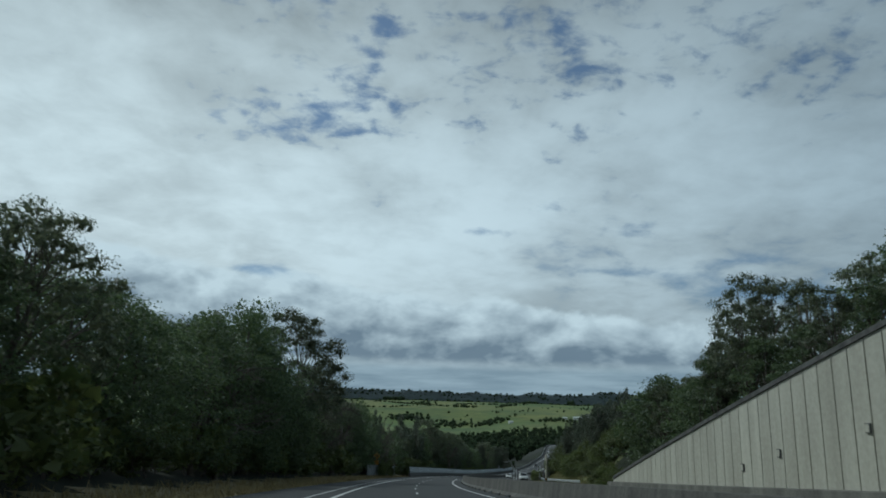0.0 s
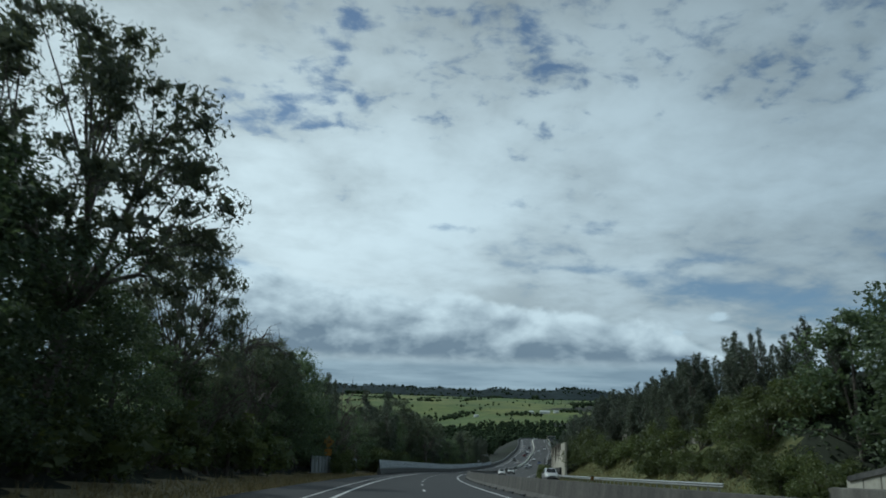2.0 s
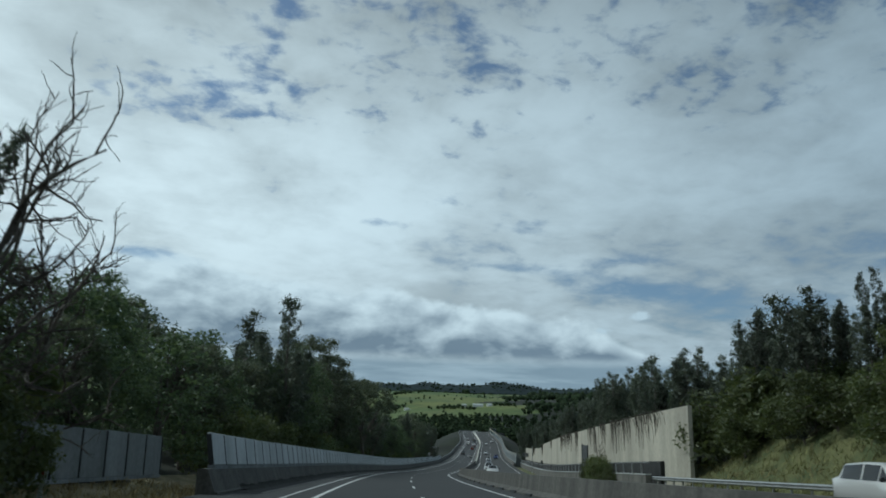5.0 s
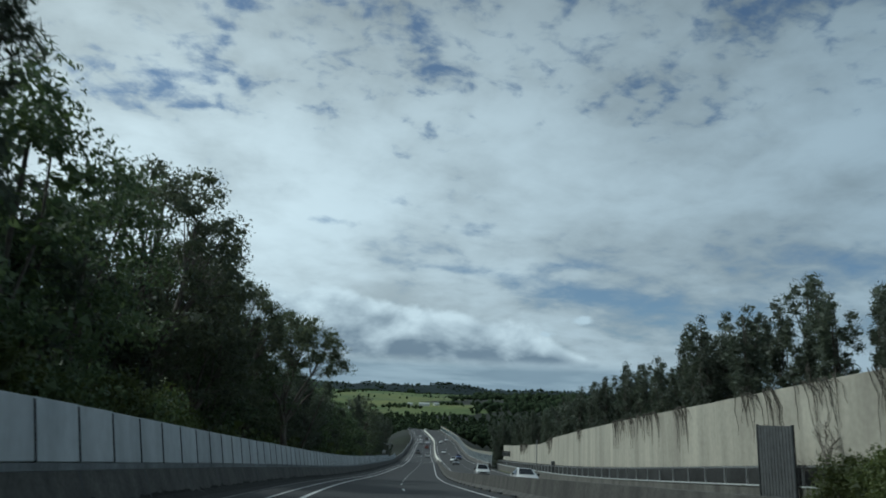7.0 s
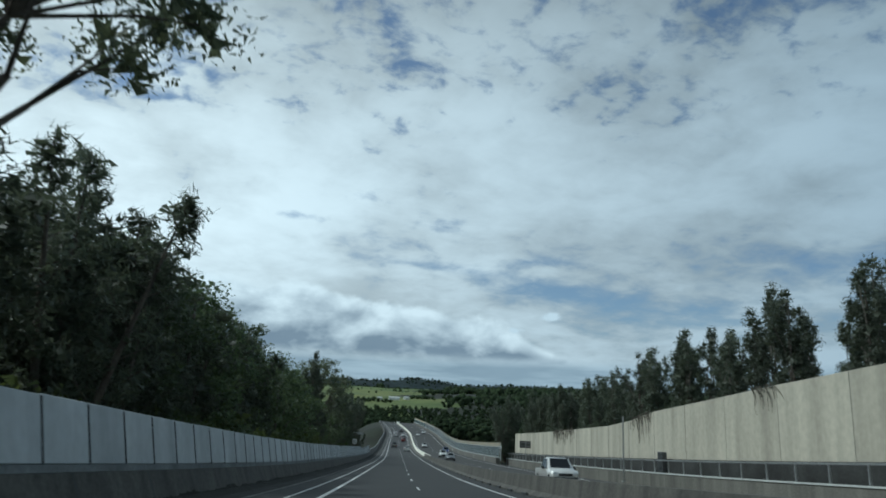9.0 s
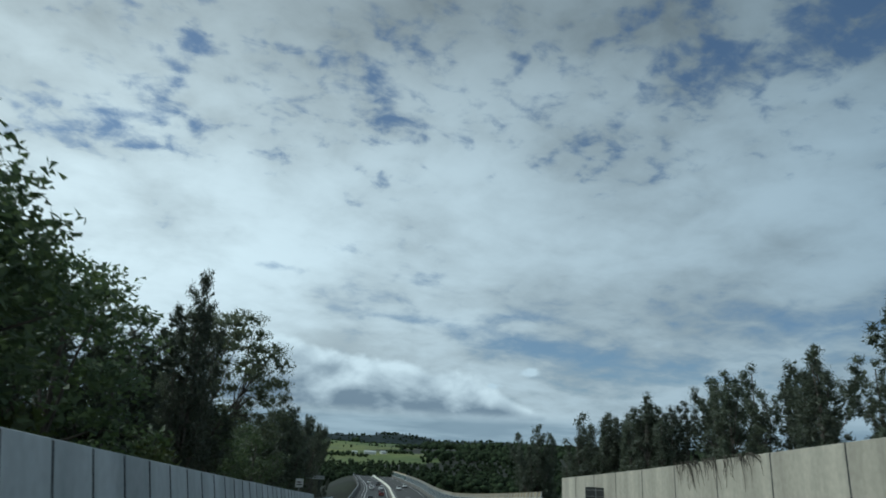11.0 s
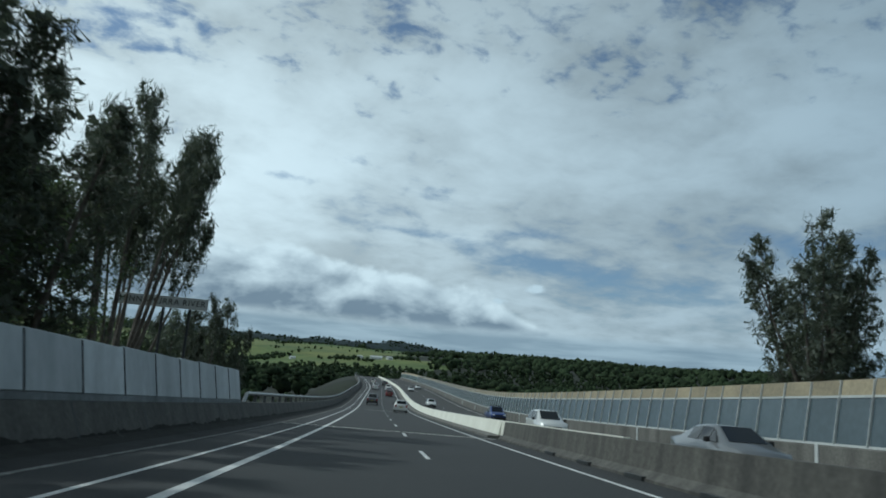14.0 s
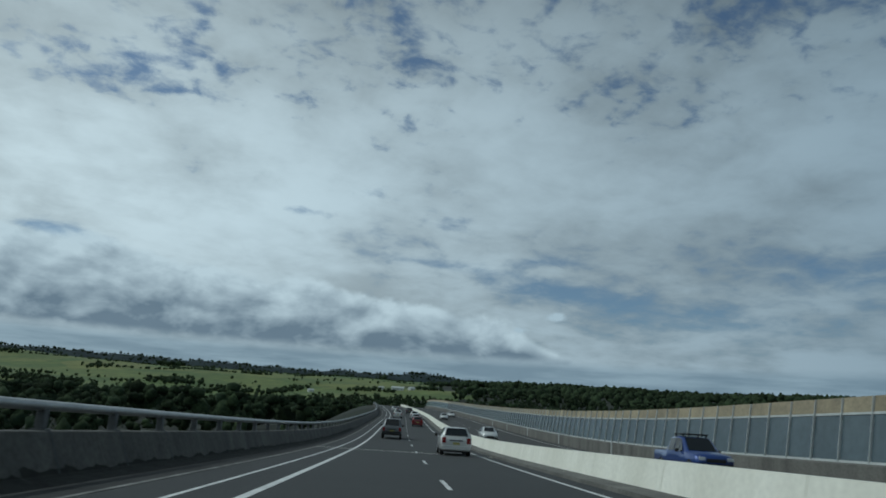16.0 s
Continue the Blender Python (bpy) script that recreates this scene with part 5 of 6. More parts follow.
def distant_woods():
    rng = np.random.default_rng(5)
    spots = []

    def scatter(n, r0, r1, a0, a1, h0, h1, test=None):
        k = 0
        while k < n:
            r = math.sqrt(r0 * r0 + (r1 * r1 - r0 * r0) * rng.random())
            a = radians(a0 + (a1 - a0) * rng.random())
            x, y = 60 + r * math.sin(a), 340 + r * math.cos(a)
            k += 1
            if test is None or test(x, y, r, math.degrees(a)):
                spots.append((x, y, h0 + (h1 - h0) * rng.random() ** 1.5))

    noise_at = lambda x, y, f: noise.noise(Vector((x * f, y * f, 0.3)))

    def copse(az, r0, half, deep, n, h0, h1, lean=0.0):
        """A clump or a row of trees on the pasture, half degrees wide to each side."""
        for _ in range(n):
            q = max(-1.0, min(1.0, rng.normal() * 0.5))
            r = r0 + lean * q + rng.normal() * deep
            a = radians(az + half * q)
            spots.append((60 + r * math.sin(a), 340 + r * math.cos(a), h0 + (h1 - h0) * rng.random()))

    # the valley floor: woods with a few clearings
    scatter(3700, 70, 780, -45, 75, 6, 17, lambda x, y, r, a: noise_at(x, y, 0.006) > -0.42 or r > 560)
    scatter(3000, 700, 1150, 3, 60, 6, 16, lambda x, y, r, a: r < 760 + 45 * max(0.0, min(6.0, a - 3)) + 60 * noise_at(x, y, 0.01) or (a > 21 and noise_at(x, y, 0.01) > -0.3))
    scatter(3300, 1120, 2700, 20, 60, 12, 23, lambda x, y, r, a: noise_at(x, y, 0.0035) > -0.12 or a > 26)
    # copses and single trees on the pasture
    for row in COPSES:
        copse(*row)
    scatter(520, 1000, 2600, -20, 20, 3.5, 9, lambda x, y, r, a: noise_at(x, y, 0.004) > 0.05)
    # hedgerows along the paddocks
    for r0, a0, a1, lean in HEDGES:
        for k in range(int((a1 - a0) * r0 / 230)):
            f = rng.random()
            q, r = a0 + (a1 - a0) * f, r0 + lean * f + 26 * math.sin(f * 9 + r0) + rng.normal() * 7
            x, y = 60 + r * math.sin(radians(q)), 340 + r * math.cos(radians(q))
            if noise_at(x, y, 0.006) > -0.16:
                spots.append((x, y, 3.5 + 4.5 * rng.random()))
    # the wooded crest behind the pasture and rough treetops along the far ridge
    scatter(1500, 2620, 2950, -40, 60, 7, 15)
    scatter(1500, 3900, 4450, -40, 60, 8, 19)
    x = np.array([p[0] for p in spots])
    y = np.array([p[1] for p in spots])
    h = np.array([p[2] for p in spots])
    s, side, _ = to_road(x, y)
    keep = ~((s < 980) & (side > -20) & (side < 38)) & (s > 392) & ~(np.hypot(x - 417, y - 1618) < 40)
    x, y, h = x[keep], y[keep], h[keep]
    z = ground_height(x, y)
    r = np.hypot(x - 60, y - 340)
    h = np.where(r < 240, h * 0.62, h)
    bm = bmesh.new()
    bmesh.ops.create_icosphere(bm, subdivisions=1, radius=1.0)
    knob = np.array([tuple(v.co) for v in bm.verts])
    knob_f = np.array([[v.index for v in f.verts] for f in bm.faces])
    bm.free()
    V, F, smooth = [], [], []
    k = 0
    # lumpy crowns, more of them to a tree where the trees are near, with a fringe of leaf sprays
    for near, far, lumps, form, form_f, count, size in ((0, 260, 7, knob, knob_f, 280, 0.028), (260, 620, 7, knob, knob_f, 119, 0.034), (620, 1200, 4, knob, knob_f, 24, 0.045), (1200, 9000, 2, knob, knob_f, 3, 0.07)):
        m = (r >= near) & (r < far)
        n = int(m.sum())
        if not n:
            continue
        X, Y, Z, H = x[m], y[m], z[m], h[m]
        nv = len(form)
        heads = []
        for lump in range(lumps):
            up = (0.34, 0.70, 0.52, 0.60, 0.46, 0.66, 0.55)[lump]
            wide = (0.24, 0.15, 0.15, 0.13, 0.16, 0.12, 0.14)[lump]
            if near >= 1200:   # far trees: broad low crowns
                up, wide = (0.36, 0.50)[lump], (0.40, 0.30)[lump]
            off = np.clip(rng.normal(size=(n, 2)), -1.7, 1.7) * (0.05 if lump == 0 else 0.17)
            c = np.stack([X + off[:, 0] * H, Y + off[:, 1] * H, Z + H * up * (0.9 + 0.2 * rng.random(n))], 1)
            rad = np.stack([H * wide, H * wide, H * wide * (1.15 if lump == 0 else 0.85)], 1) * (0.8 + 0.45 * rng.random((n, 3)))
            bumps = 0.62 + 0.62 * rng.random((n, nv, 1))
            v = c[:, None, :] + form[None] * rad[:, None, :] * bumps
            V.append(v.reshape(-1, 3))
            F.append((form_f[None] + (np.arange(n) * nv)[:, None, None] + k).reshape(-1, 3))
            smooth.append(np.ones(n * len(form_f), bool))
            k += n * nv
            # leaf sprays over the lump
            part_n = max(1, count // lumps)
            d = rng.normal(size=(n, part_n, 3))
            d /= np.linalg.norm(d, axis=2)[..., None]
            heads.append(c[:, None, :] + d * rad[:, None, :] * (0.85 + 0.4 * rng.random((n, part_n, 1))))
        c = np.concatenate(heads, 1)
        count = c.shape[1]
        t = (rng.random((n, count, 3, 3)) * 2 - 1) * (H * size)[:, None, None, None]
        V.append((c[:, :, None, :] + t).reshape(-1, 3))
        F.append(np.arange(n * count * 3).reshape(-1, 3) + k)
        smooth.append(np.zeros(n * count, bool))
        k += n * count * 3
    me = bpy.data.meshes.new("distant_woods")
    me.from_pydata(np.concatenate(V).tolist(), [], np.concatenate(F).tolist())
    me.materials.append(CANOPY)
    me.polygons.foreach_set("use_smooth", np.concatenate(smooth))
    me.update()
    tagged(new("distant_woods", me), "dark green woods and hedgerows over the valley and pasture", "woods", "", "stuff")


distant_woods()
# a few trees that stand close under the bridge's rails
for _i in range(16):
    plant("broad" if _i % 3 else "she", 398 + _i * 9.0, -16 - 10 * TREES_RNG.random(), -4.6 + 1.6 * TREES_RNG.random(), 1.3)
for _i in range(12):
    plant("broad" if _i % 2 else "she", 384 + _i * 10.0, 32 + 12 * TREES_RNG.random(), -1.6 + 1.6 * TREES_RNG.random(), 1.3)


def grass_tufts(seed, n, s0, s1, d0, d1, lean, mat, label):
    """Tufts between two distances along the road and two to its side."""
    rng = np.random.default_rng(seed)
    p = np.array([W(s0 + (s1 - s0) * rng.random(), d0 + (d1 - d0) * rng.random() ** lean) for _ in range(n)])
    z = ground_height(p[:, 0], p[:, 1])
    c = np.stack([p[:, 0], p[:, 1], z + 0.1], 1)
    v, f = leaf_sprays(rng, c, np.full((len(c), 3), 0.16), 3, 0.55, 0.05, droop=-2.2)
    me = bpy.data.meshes.new("grass")
    me.from_pydata(v.tolist(), [], f.tolist())
    me.materials.append(mat)
    tagged(new("verge_grass", me), label, "grass", "", "stuff")


grass_tufts(9, 5200, -20, 155, -4.6, -8.6, 1.3, GRASS, "dry straw-coloured grass tufts along the verge")
grass_tufts(10, 6500, 94, 184, 22.0, 29.0, 1.0, GRASS_GREEN, "green and straw grass tufts on the foot of the bank")


# ---------- cars ----------
GLASS = plain("dark_car_glass", (0.012, 0.014, 0.016), 0.08)
TYRE = material("tyre_rubber", (0.02, 0.02, 0.021), 0.85, vary=0.2, scale=5, fine=30, bump=0.1)
RIM = plain("alloy_rim", (0.38, 0.39, 0.40), 0.35, 0.8)
TRIM = plain("black_trim", (0.018, 0.018, 0.019), 0.6)
RED_LAMP = plain("red_lamp", (0.20, 0.010, 0.012), 0.25)
CLEAR_LAMP = plain("clear_lamp", (0.62, 0.64, 0.65), 0.15)
PLATE_YELLOW = plain("yellow_plate", (0.36, 0.32, 0.08), 0.5)
PLATE_WHITE = plain("white_plate", (0.6, 0.6, 0.58), 0.5)
PAINTS = {}


def paint(name, rgb):
    if name not in PAINTS:
        PAINTS[name] = plain(name + "_car_paint", rgb, 0.35, 0.25, 0.8)
    return PAINTS[name]


# stations along the car from tail to nose: y, sill, belt, roof, half width, half width at the roof
SHAPES = {
    "hatch": [(-2.08, .42, .78, .82, .74, .70), (-2.06, .27, .98, 1.02, .83, .72), (-1.66, .22, 1.00, 1.43, .85, .60), (-1.2, .20, .99, 1.49, .85, .60), (-0.5, .20, .97, 1.50, .85, .61), (0.15, .20, .95, 1.46, .85, .60), (0.95, .22, .93, 1.00, .84, .70), (1.75, .24, .80, .84, .80, .62), (2.08, .32, .62, .66, .68, .52)],
    "sedan": [(-2.35, .42, .84, .88, .76, .66), (-2.30, .30, .98, 1.02, .85, .70), (-1.70, .22, 1.00, 1.06, .88, .66), (-0.95, .20, .97, 1.42, .89, .58), (-0.2, .20, .95, 1.46, .89, .60), (0.45, .20, .93, 1.42, .89, .58), (1.25, .22, .91, .97, .87, .70), (2.05, .24, .78, .82, .82, .62), (2.38, .32, .60, .64, .70, .52)],
    "suv": [(-2.28, .48, 1.00, 1.04, .80, .72), (-2.24, .34, 1.12, 1.18, .88, .74), (-2.10, .28, 1.12, 1.24, .90, .68), (-1.75, .26, 1.10, 1.64, .91, .64), (-0.6, .26, 1.06, 1.69, .91, .66), (0.25, .26, 1.04, 1.64, .91, .64), (1.05, .28, 1.02, 1.10, .90, .74), (1.95, .30, .94, .98, .86, .66), (2.28, .40, .74, .78, .74, .56)],
    "ute": [(-2.66, .56, 1.02, 1.06, .86, .84), (-2.62, .44, 1.06, 1.10, .91, .88), (-1.05, .36, 1.06, 1.10, .92, .88), (-0.98, .36, 1.08, 1.16, .92, .74), (-0.80, .36, 1.08, 1.74, .92, .68), (0.0, .36, 1.08, 1.79, .92, .70), (0.55, .36, 1.07, 1.74, .92, .68), (1.25, .38, 1.06, 1.14, .92, .80), (2.20, .40, 1.02, 1.06, .90, .74), (2.62, .48, .86, .90, .80, .62)],
}


def ring(st):
    y, lo, belt, roof, w, wr = st
    right = [(0.80 * w, lo), (0.97 * w, lo + 0.10), (w, (lo + belt) / 2), (0.975 * w, belt), (wr, roof - 0.05), (0.90 * wr, roof)]
    pts = right + [(-x, z) for x, z in reversed(right)]
    return [Vector((x, y, z)) for x, z in pts]


def patch(bm, a, b, c, d, k=0.08, lift=0.008):
    """A pane set just proud of the quad a b c d."""
    mid = (a + b + c + d) / 4
    n = (b - a).cross(d - a).normalized()
    vs = [bm.verts.new(p.lerp(mid, k) + n * lift) for p in (a, b, c, d)]
    bm.faces.new(vs)


def disc(bm, x0, x1, r, y, z, sides=18):
    rings = []
    for x, q in ((x0, r * 0.92), (x0 + (x1 - x0) * 0.2, r), (x0 + (x1 - x0) * 0.8, r), (x1, r * 0.92)):
        rings.append([bm.verts.new((x, y + q * math.cos(2 * math.pi * i / sides), z + q * math.sin(2 * math.pi * i / sides))) for i in range(sides)])
    for a, b in zip(rings, rings[1:]):
        for i in range(sides):
            bm.faces.new((a[i], a[(i + 1) % sides], b[(i + 1) % sides], b[i]))
    bm.faces.new(rings[0][::-1])
    bm.faces.new(rings[-1])


def car(kind, colour, s, side, label, category, facing=0, plate=PLATE_YELLOW, rack=False, big=1.0):
    st = SHAPES[kind]
    m = road_frame(s, side, 0.0 if side < 9 else -0.06, facing)
    slope = math.atan(grade_at(s)) * (1 if facing == 0 else -1)
    root = empty({"ute": "pickup_truck", "suv": "car", "hatch": "car", "sedan": "car"}[kind], m @ Matrix.Rotation(slope, 4, "X") @ Matrix.Scale(big, 4), label, category, "motorway traffic")
    rings = [ring(q) for q in st]
    n = len(rings[0])
    bm = bmesh.new()
    vr = [[bm.verts.new(p) for p in r] for r in rings]
    for a, b in zip(vr, vr[1:]):
        for i in range(n):
            bm.faces.new((a[i], a[(i + 1) % n], b[(i + 1) % n], b[i]))
    bm.faces.new(vr[0])
    bm.faces.new(vr[-1][::-1])
    bmesh.ops.recalc_face_normals(bm, faces=bm.faces)
    sharp = [e for e in bm.edges if len(e.link_faces) == 2 and e.calc_face_angle(0) > 0.5]
    bmesh.ops.bevel(bm, geom=sharp, offset=0.02, segments=2, affect="EDGES", clamp_overlap=True)
    body = part("body", bm, colour, root, smooth=True)
    # panes between belt and roof
    cabin = [i for i in range(len(st)) if st[i][3] - st[i][2] > 0.25]
    first, last = cabin[0], cabin[-1]
    for i in range(first - 1, last + 1):
        for r in (1, -1):
            a, b = rings[i], rings[i + 1]
            j, k = (3, 4) if r == 1 else (n - 4, n - 5)
            if i < first or i >= last:
                continue
            bm = bmesh.new()
            q = (a[j], b[j], b[k], a[k]) if r == 1 else (b[j], a[j], a[k], b[k])
            patch(bm, *q, k=0.09, lift=0.014)
            part("side_window", bm, GLASS, root, "dark tinted window")
    a, b = rings[first - 1], rings[first]
    bm = bmesh.new()
    patch(bm, a[n - 6], a[5], b[5], b[n - 6], 0.03, 0.02)
    part("rear_window", bm, GLASS, root, "dark tinted rear window")
    a, b = rings[last], rings[last + 1]
    bm = bmesh.new()
    patch(bm, b[5], b[n - 6], a[n - 6], a[5], 0.06, 0.02)
    part("windscreen", bm, GLASS, root, "dark windscreen")
    # front side pillars' glass
    for r in (1, -1):
        j, k = (3, 4) if r == 1 else (n - 4, n - 5)
        bm = bmesh.new()
        q = [a[j], a[j].lerp(b[j], 0.75), a[k]]
        if r == -1:
            q.reverse()
        nrm = (q[1] - q[0]).cross(q[2] - q[0]).normalized()
        bm.faces.new([bm.verts.new(p.lerp((q[0] + q[1] + q[2]) / 3, 0.15) + nrm * 0.012) for p in q])
        part("quarter_window", bm, GLASS, root, "dark tinted window")
    tail, nose = st[1], st[-1]
    w = tail[4]
    y0, y1 = st[0][0], st[-1][0]
    for r in (1, -1):
        bm = block(r * w * 0.80 - 0.11, r * w * 0.80 + 0.11, y0 - 0.015, y0 + 0.16, tail[2] - 0.34, tail[2] - 0.03, 0.02)
        part("tail_lamp", bm, RED_LAMP, root, "red tail lamp")
        bm = block(r * nose[4] * 0.80 - 0.17, r * nose[4] * 0.80 + 0.15, y1 - 0.24, y1 + 0.01, nose[2] - 0.10, nose[2] + 0.05, 0.02)
        part("headlamp", bm, CLEAR_LAMP, root, "clear headlamp")
        bm = block(r * (st[3][4] + 0.02), r * (st[3][4] + 0.20), 0.62, 0.74, st[4][2] - 0.02, st[4][2] + 0.14, 0.03) if r == 1 else block(-(st[3][4] + 0.20), -(st[3][4] + 0.02), 0.62, 0.74, st[4][2] - 0.02, st[4][2] + 0.14, 0.03)
        part("mirror", bm, TRIM if kind != "hatch" else TRIM, root, "black door mirror")
    part("rear_bumper", block(-w * 0.93, w * 0.93, y0 - 0.06, y0 + 0.12, tail[1] + 0.02, tail[1] + 0.26, 0.03), TRIM if kind == "ute" else colour, root)
    part("front_bumper", block(-nose[4] * 0.97, nose[4] * 0.97, y1 - 0.10, y1 + 0.05, nose[1] - 0.06, nose[1] + 0.14, 0.03), TRIM, root, "black lower bumper")
    part("grille", block(-nose[4] * 0.55, nose[4] * 0.55, y1 - 0.06, y1 + 0.02, nose[2] - 0.17, nose[2] - 0.02, 0.01), TRIM, root, "black grille")
    part("number_plate", block(-0.19, 0.19, y0 - 0.035, y0 + 0.06, tail[2] - 0.40, tail[2] - 0.28, 0.0), plate, root, "number plate with unreadable dark marks")
    part("handle_bar", block(-0.36, 0.36, y0 - 0.03, y0 + 0.05, tail[2] - 0.22, tail[2] - 0.16, 0.01), TRIM, root, "dark garnish strip")
    part("underside", block(-w * 0.85, w * 0.85, y0 + 0.15, y1 - 0.15, tail[1] - 0.08, tail[1] + 0.12, 0.02), TRIM, root, "dark underside")
    r = 0.40 if kind == "ute" else (0.36 if kind == "suv" else 0.31)
    for yy in (y0 + 0.80 if kind != "ute" else y0 + 1.05, y1 - 0.82):
        for q in (1, -1):
            bm = bmesh.new()
            disc(bm, q * (w - 0.20), q * (w + 0.005), r, yy, r)
            wheel = part("wheel", bm, TYRE, root, "black tyre")
            bm = bmesh.new()
            disc(bm, q * (w - 0.02), q * (w + 0.012), r * 0.66, yy, r)
            part("rim", bm, RIM, wheel, "alloy rim")
    if kind == "ute":
        bm = block(-0.74, 0.74, y0 + 0.10, -1.12, 1.09, 1.125)
        part("tray_cover", bm, TRIM, root, "black tray cover")
    if rack:
        bm = block(-0.66, 0.66, -0.55, 0.45, st[5][3] + 0.08, st[5][3] + 0.14, 0.02)
        for x in (-0.55, 0.55):
            for y in (-0.5, 0.4):
                box_bm(bm, x - 0.03, x + 0.03, y - 0.03, y + 0.03, st[5][3] - 0.06, st[5][3] + 0.1)
        part("roof_rack", bm, TRIM, root, "black roof rack")
    return root


WHITE = paint("white", (0.66, 0.66, 0.64))
SILVER = paint("silver", (0.58, 0.58, 0.56))
GREY = paint("grey", (0.16, 0.17, 0.18))
DARK = paint("dark", (0.035, 0.038, 0.045))
REDP = paint("red", (0.15, 0.014, 0.016))
BLUEP = paint("blue", (0.016, 0.045, 0.20))
# traffic ahead on the same carriageway
car("ute", GREY, 461.2, 1.85, "grey dual-cab pickup truck with a dark tray cover", "truck")
car("hatch", SILVER, 434.6, 5.55, "silver-white hatchback with red tail lamps", "car")
car("hatch", REDP, 506.5, 5.2, "small dark red hatchback in the outer lane", "car")
car("sedan", DARK, 527, 5.3, "dark sedan in the line of traffic", "car")
car("suv", WHITE, 546, 5.2, "white station wagon in the line of traffic", "car", plate=PLATE_WHITE)
car("suv", SILVER, 548, 1.7, "silver wagon on the bridge", "car")
car("sedan", WHITE, 570, 1.7, "white sedan on the bridge", "car")
car("suv", DARK, 588, 5.2, "dark wagon near the crest of the bridge", "car")
car("sedan", SILVER, 604, 1.7, "silver sedan near the crest of the bridge", "car")
# oncoming traffic
car("suv", SILVER, 145.5, 19.2, "pale silver wagon on the opposite carriageway", "car", 180)
car("sedan", WHITE, 228.5, 13.0, "white sedan with a dark grille coming the other way", "car", 180)
car("ute", WHITE, 268.0, 13.0, "white dual-cab pickup truck coming the other way", "truck", 180)
car("sedan", GREY, 365.5, 13.0, "grey sedan on the opposite carriageway beside the screen", "car", 180)
car("suv", WHITE, 389.3, 13.2, "white wagon on the opposite carriageway of the bridge", "car", 180)
car("ute", BLUEP, 428.0, 16.6, "bright blue pickup truck with a black roof rack", "truck", 180, rack=True)
car("sedan", WHITE, 473.4, 12.4, "white sedan coming over the bridge", "car", 180)
car("sedan", WHITE, 560, 12.4, "white sedan far along the bridge", "car", 180)
car("sedan", WHITE, 585, 16.4, "white sedan far along the bridge", "car", 180)


# ---------- signs, posts, rails ----------
BLACK = plain("black_paint", (0.012, 0.012, 0.013), 0.6)


def rod(bm, x, y, z0, z1, r, sides=8):
    a = [bm.verts.new((x + r * math.cos(2 * math.pi * i / sides), y + r * math.sin(2 * math.pi * i / sides), z0)) for i in range(sides)]
    b = [bm.verts.new((v.co.x, v.co.y, z1)) for v in a]
    for i in range(sides):
        bm.faces.new((a[i], a[(i + 1) % sides], b[(i + 1) % sides], b[i]))
    bm.faces.new(a[::-1])
    bm.faces.new(b)
    return bm


def ground_at(s, side):
    p = W(s, side)
    return gz(p.x, p.y) - p.z


def river_sign():
    g = ground_at(373.3, -6.8)
    root = empty("river_sign", road_frame(373.3, -6.8, g), "long white name board on two dark posts behind the wall", "sign")
    z = 4.28 - g
    part("board", block(-1.80, 1.80, -0.02, 0.02, z, z + 0.46, 0.008), SIGN_WHITE, root, "white board with black capitals")
    for x in (0.05, 1.1):
        part("post", rod(bmesh.new(), x, 0.06, -0.3, z + 0.1, 0.06), POST_DARK, root, "dark steel post")
    cu = bpy.data.curves.new("letters", "FONT")
    cu.body, cu.size, cu.align_x, cu.align_y, cu.extrude = "MINNAMURRA RIVER", 0.33, "CENTER", "CENTER", 0.002
    cu.space_character = 1.12
    cu.materials.append(BLACK)
    t = new("letters", cu)
    t.parent = root
    t.matrix_basis = pose(0, -0.026, z + 0.23, 90, 0, 0)
    t["label"] = "black capital letters"


river_sign()


def warning_sign():
    g = ground_at(131.2, -7.0)
    root = empty("warning_sign", road_frame(131.2, -7.9, g), "yellow diamond warning sign with a plate below on a post", "sign")
    z = 3.55 - g
    bm = bmesh.new()
    r = 0.68
    f = [bm.verts.new((x, -0.015, z + q)) for x, q in ((0, -r), (r, 0), (0, r), (-r, 0))]
    b = [bm.verts.new((v.co.x, 0.015, v.co.z)) for v in f]
    bm.faces.new(f)
    bm.faces.new(b[::-1])
    for i in range(4):
        bm.faces.new((f[i], b[i], b[(i + 1) % 4], f[(i + 1) % 4]))
    part("diamond", bm, SIGN_YELLOW, root, "yellow diamond plate")
    part("symbol", block(-0.06, 0.30, -0.022, -0.018, z - 0.10, z + 0.06), BLACK, root, "black symbol")
    part("lower_plate", block(-0.44, 0.44, -0.015, 0.015, z - 1.50, z - 0.76, 0.005), SIGN_YELLOW, root, "yellow plate below")
    part("post", rod(bmesh.new(), 0, 0.05, -0.3, z + 0.45, 0.05), STEEL, root, "grey steel post")


warning_sign()


def small_sign(s, side, z0, z1, width, front, label, bars):
    g = ground_at(s, side)
    root = empty("roadside_sign", road_frame(s, side, g), label, "sign")
    part("board", block(-width / 2, width / 2, -0.015, 0.015, z0 - g, z1 - g, 0.006), front, root)
    part("post", rod(bmesh.new(), 0, 0.05, -0.2, z1 - g - 0.1, 0.04), STEEL, root, "grey steel post")
    h = z1 - z0
    for i in range(bars):
        part("bar", block(-width * 0.34, width * (0.34 - 0.1 * (i % 2)), -0.02, -0.017, z0 - g + h * (0.26 + 0.28 * i), z0 - g + h * (0.38 + 0.28 * i)), BLACK, root, "dark bar of unreadable writing")


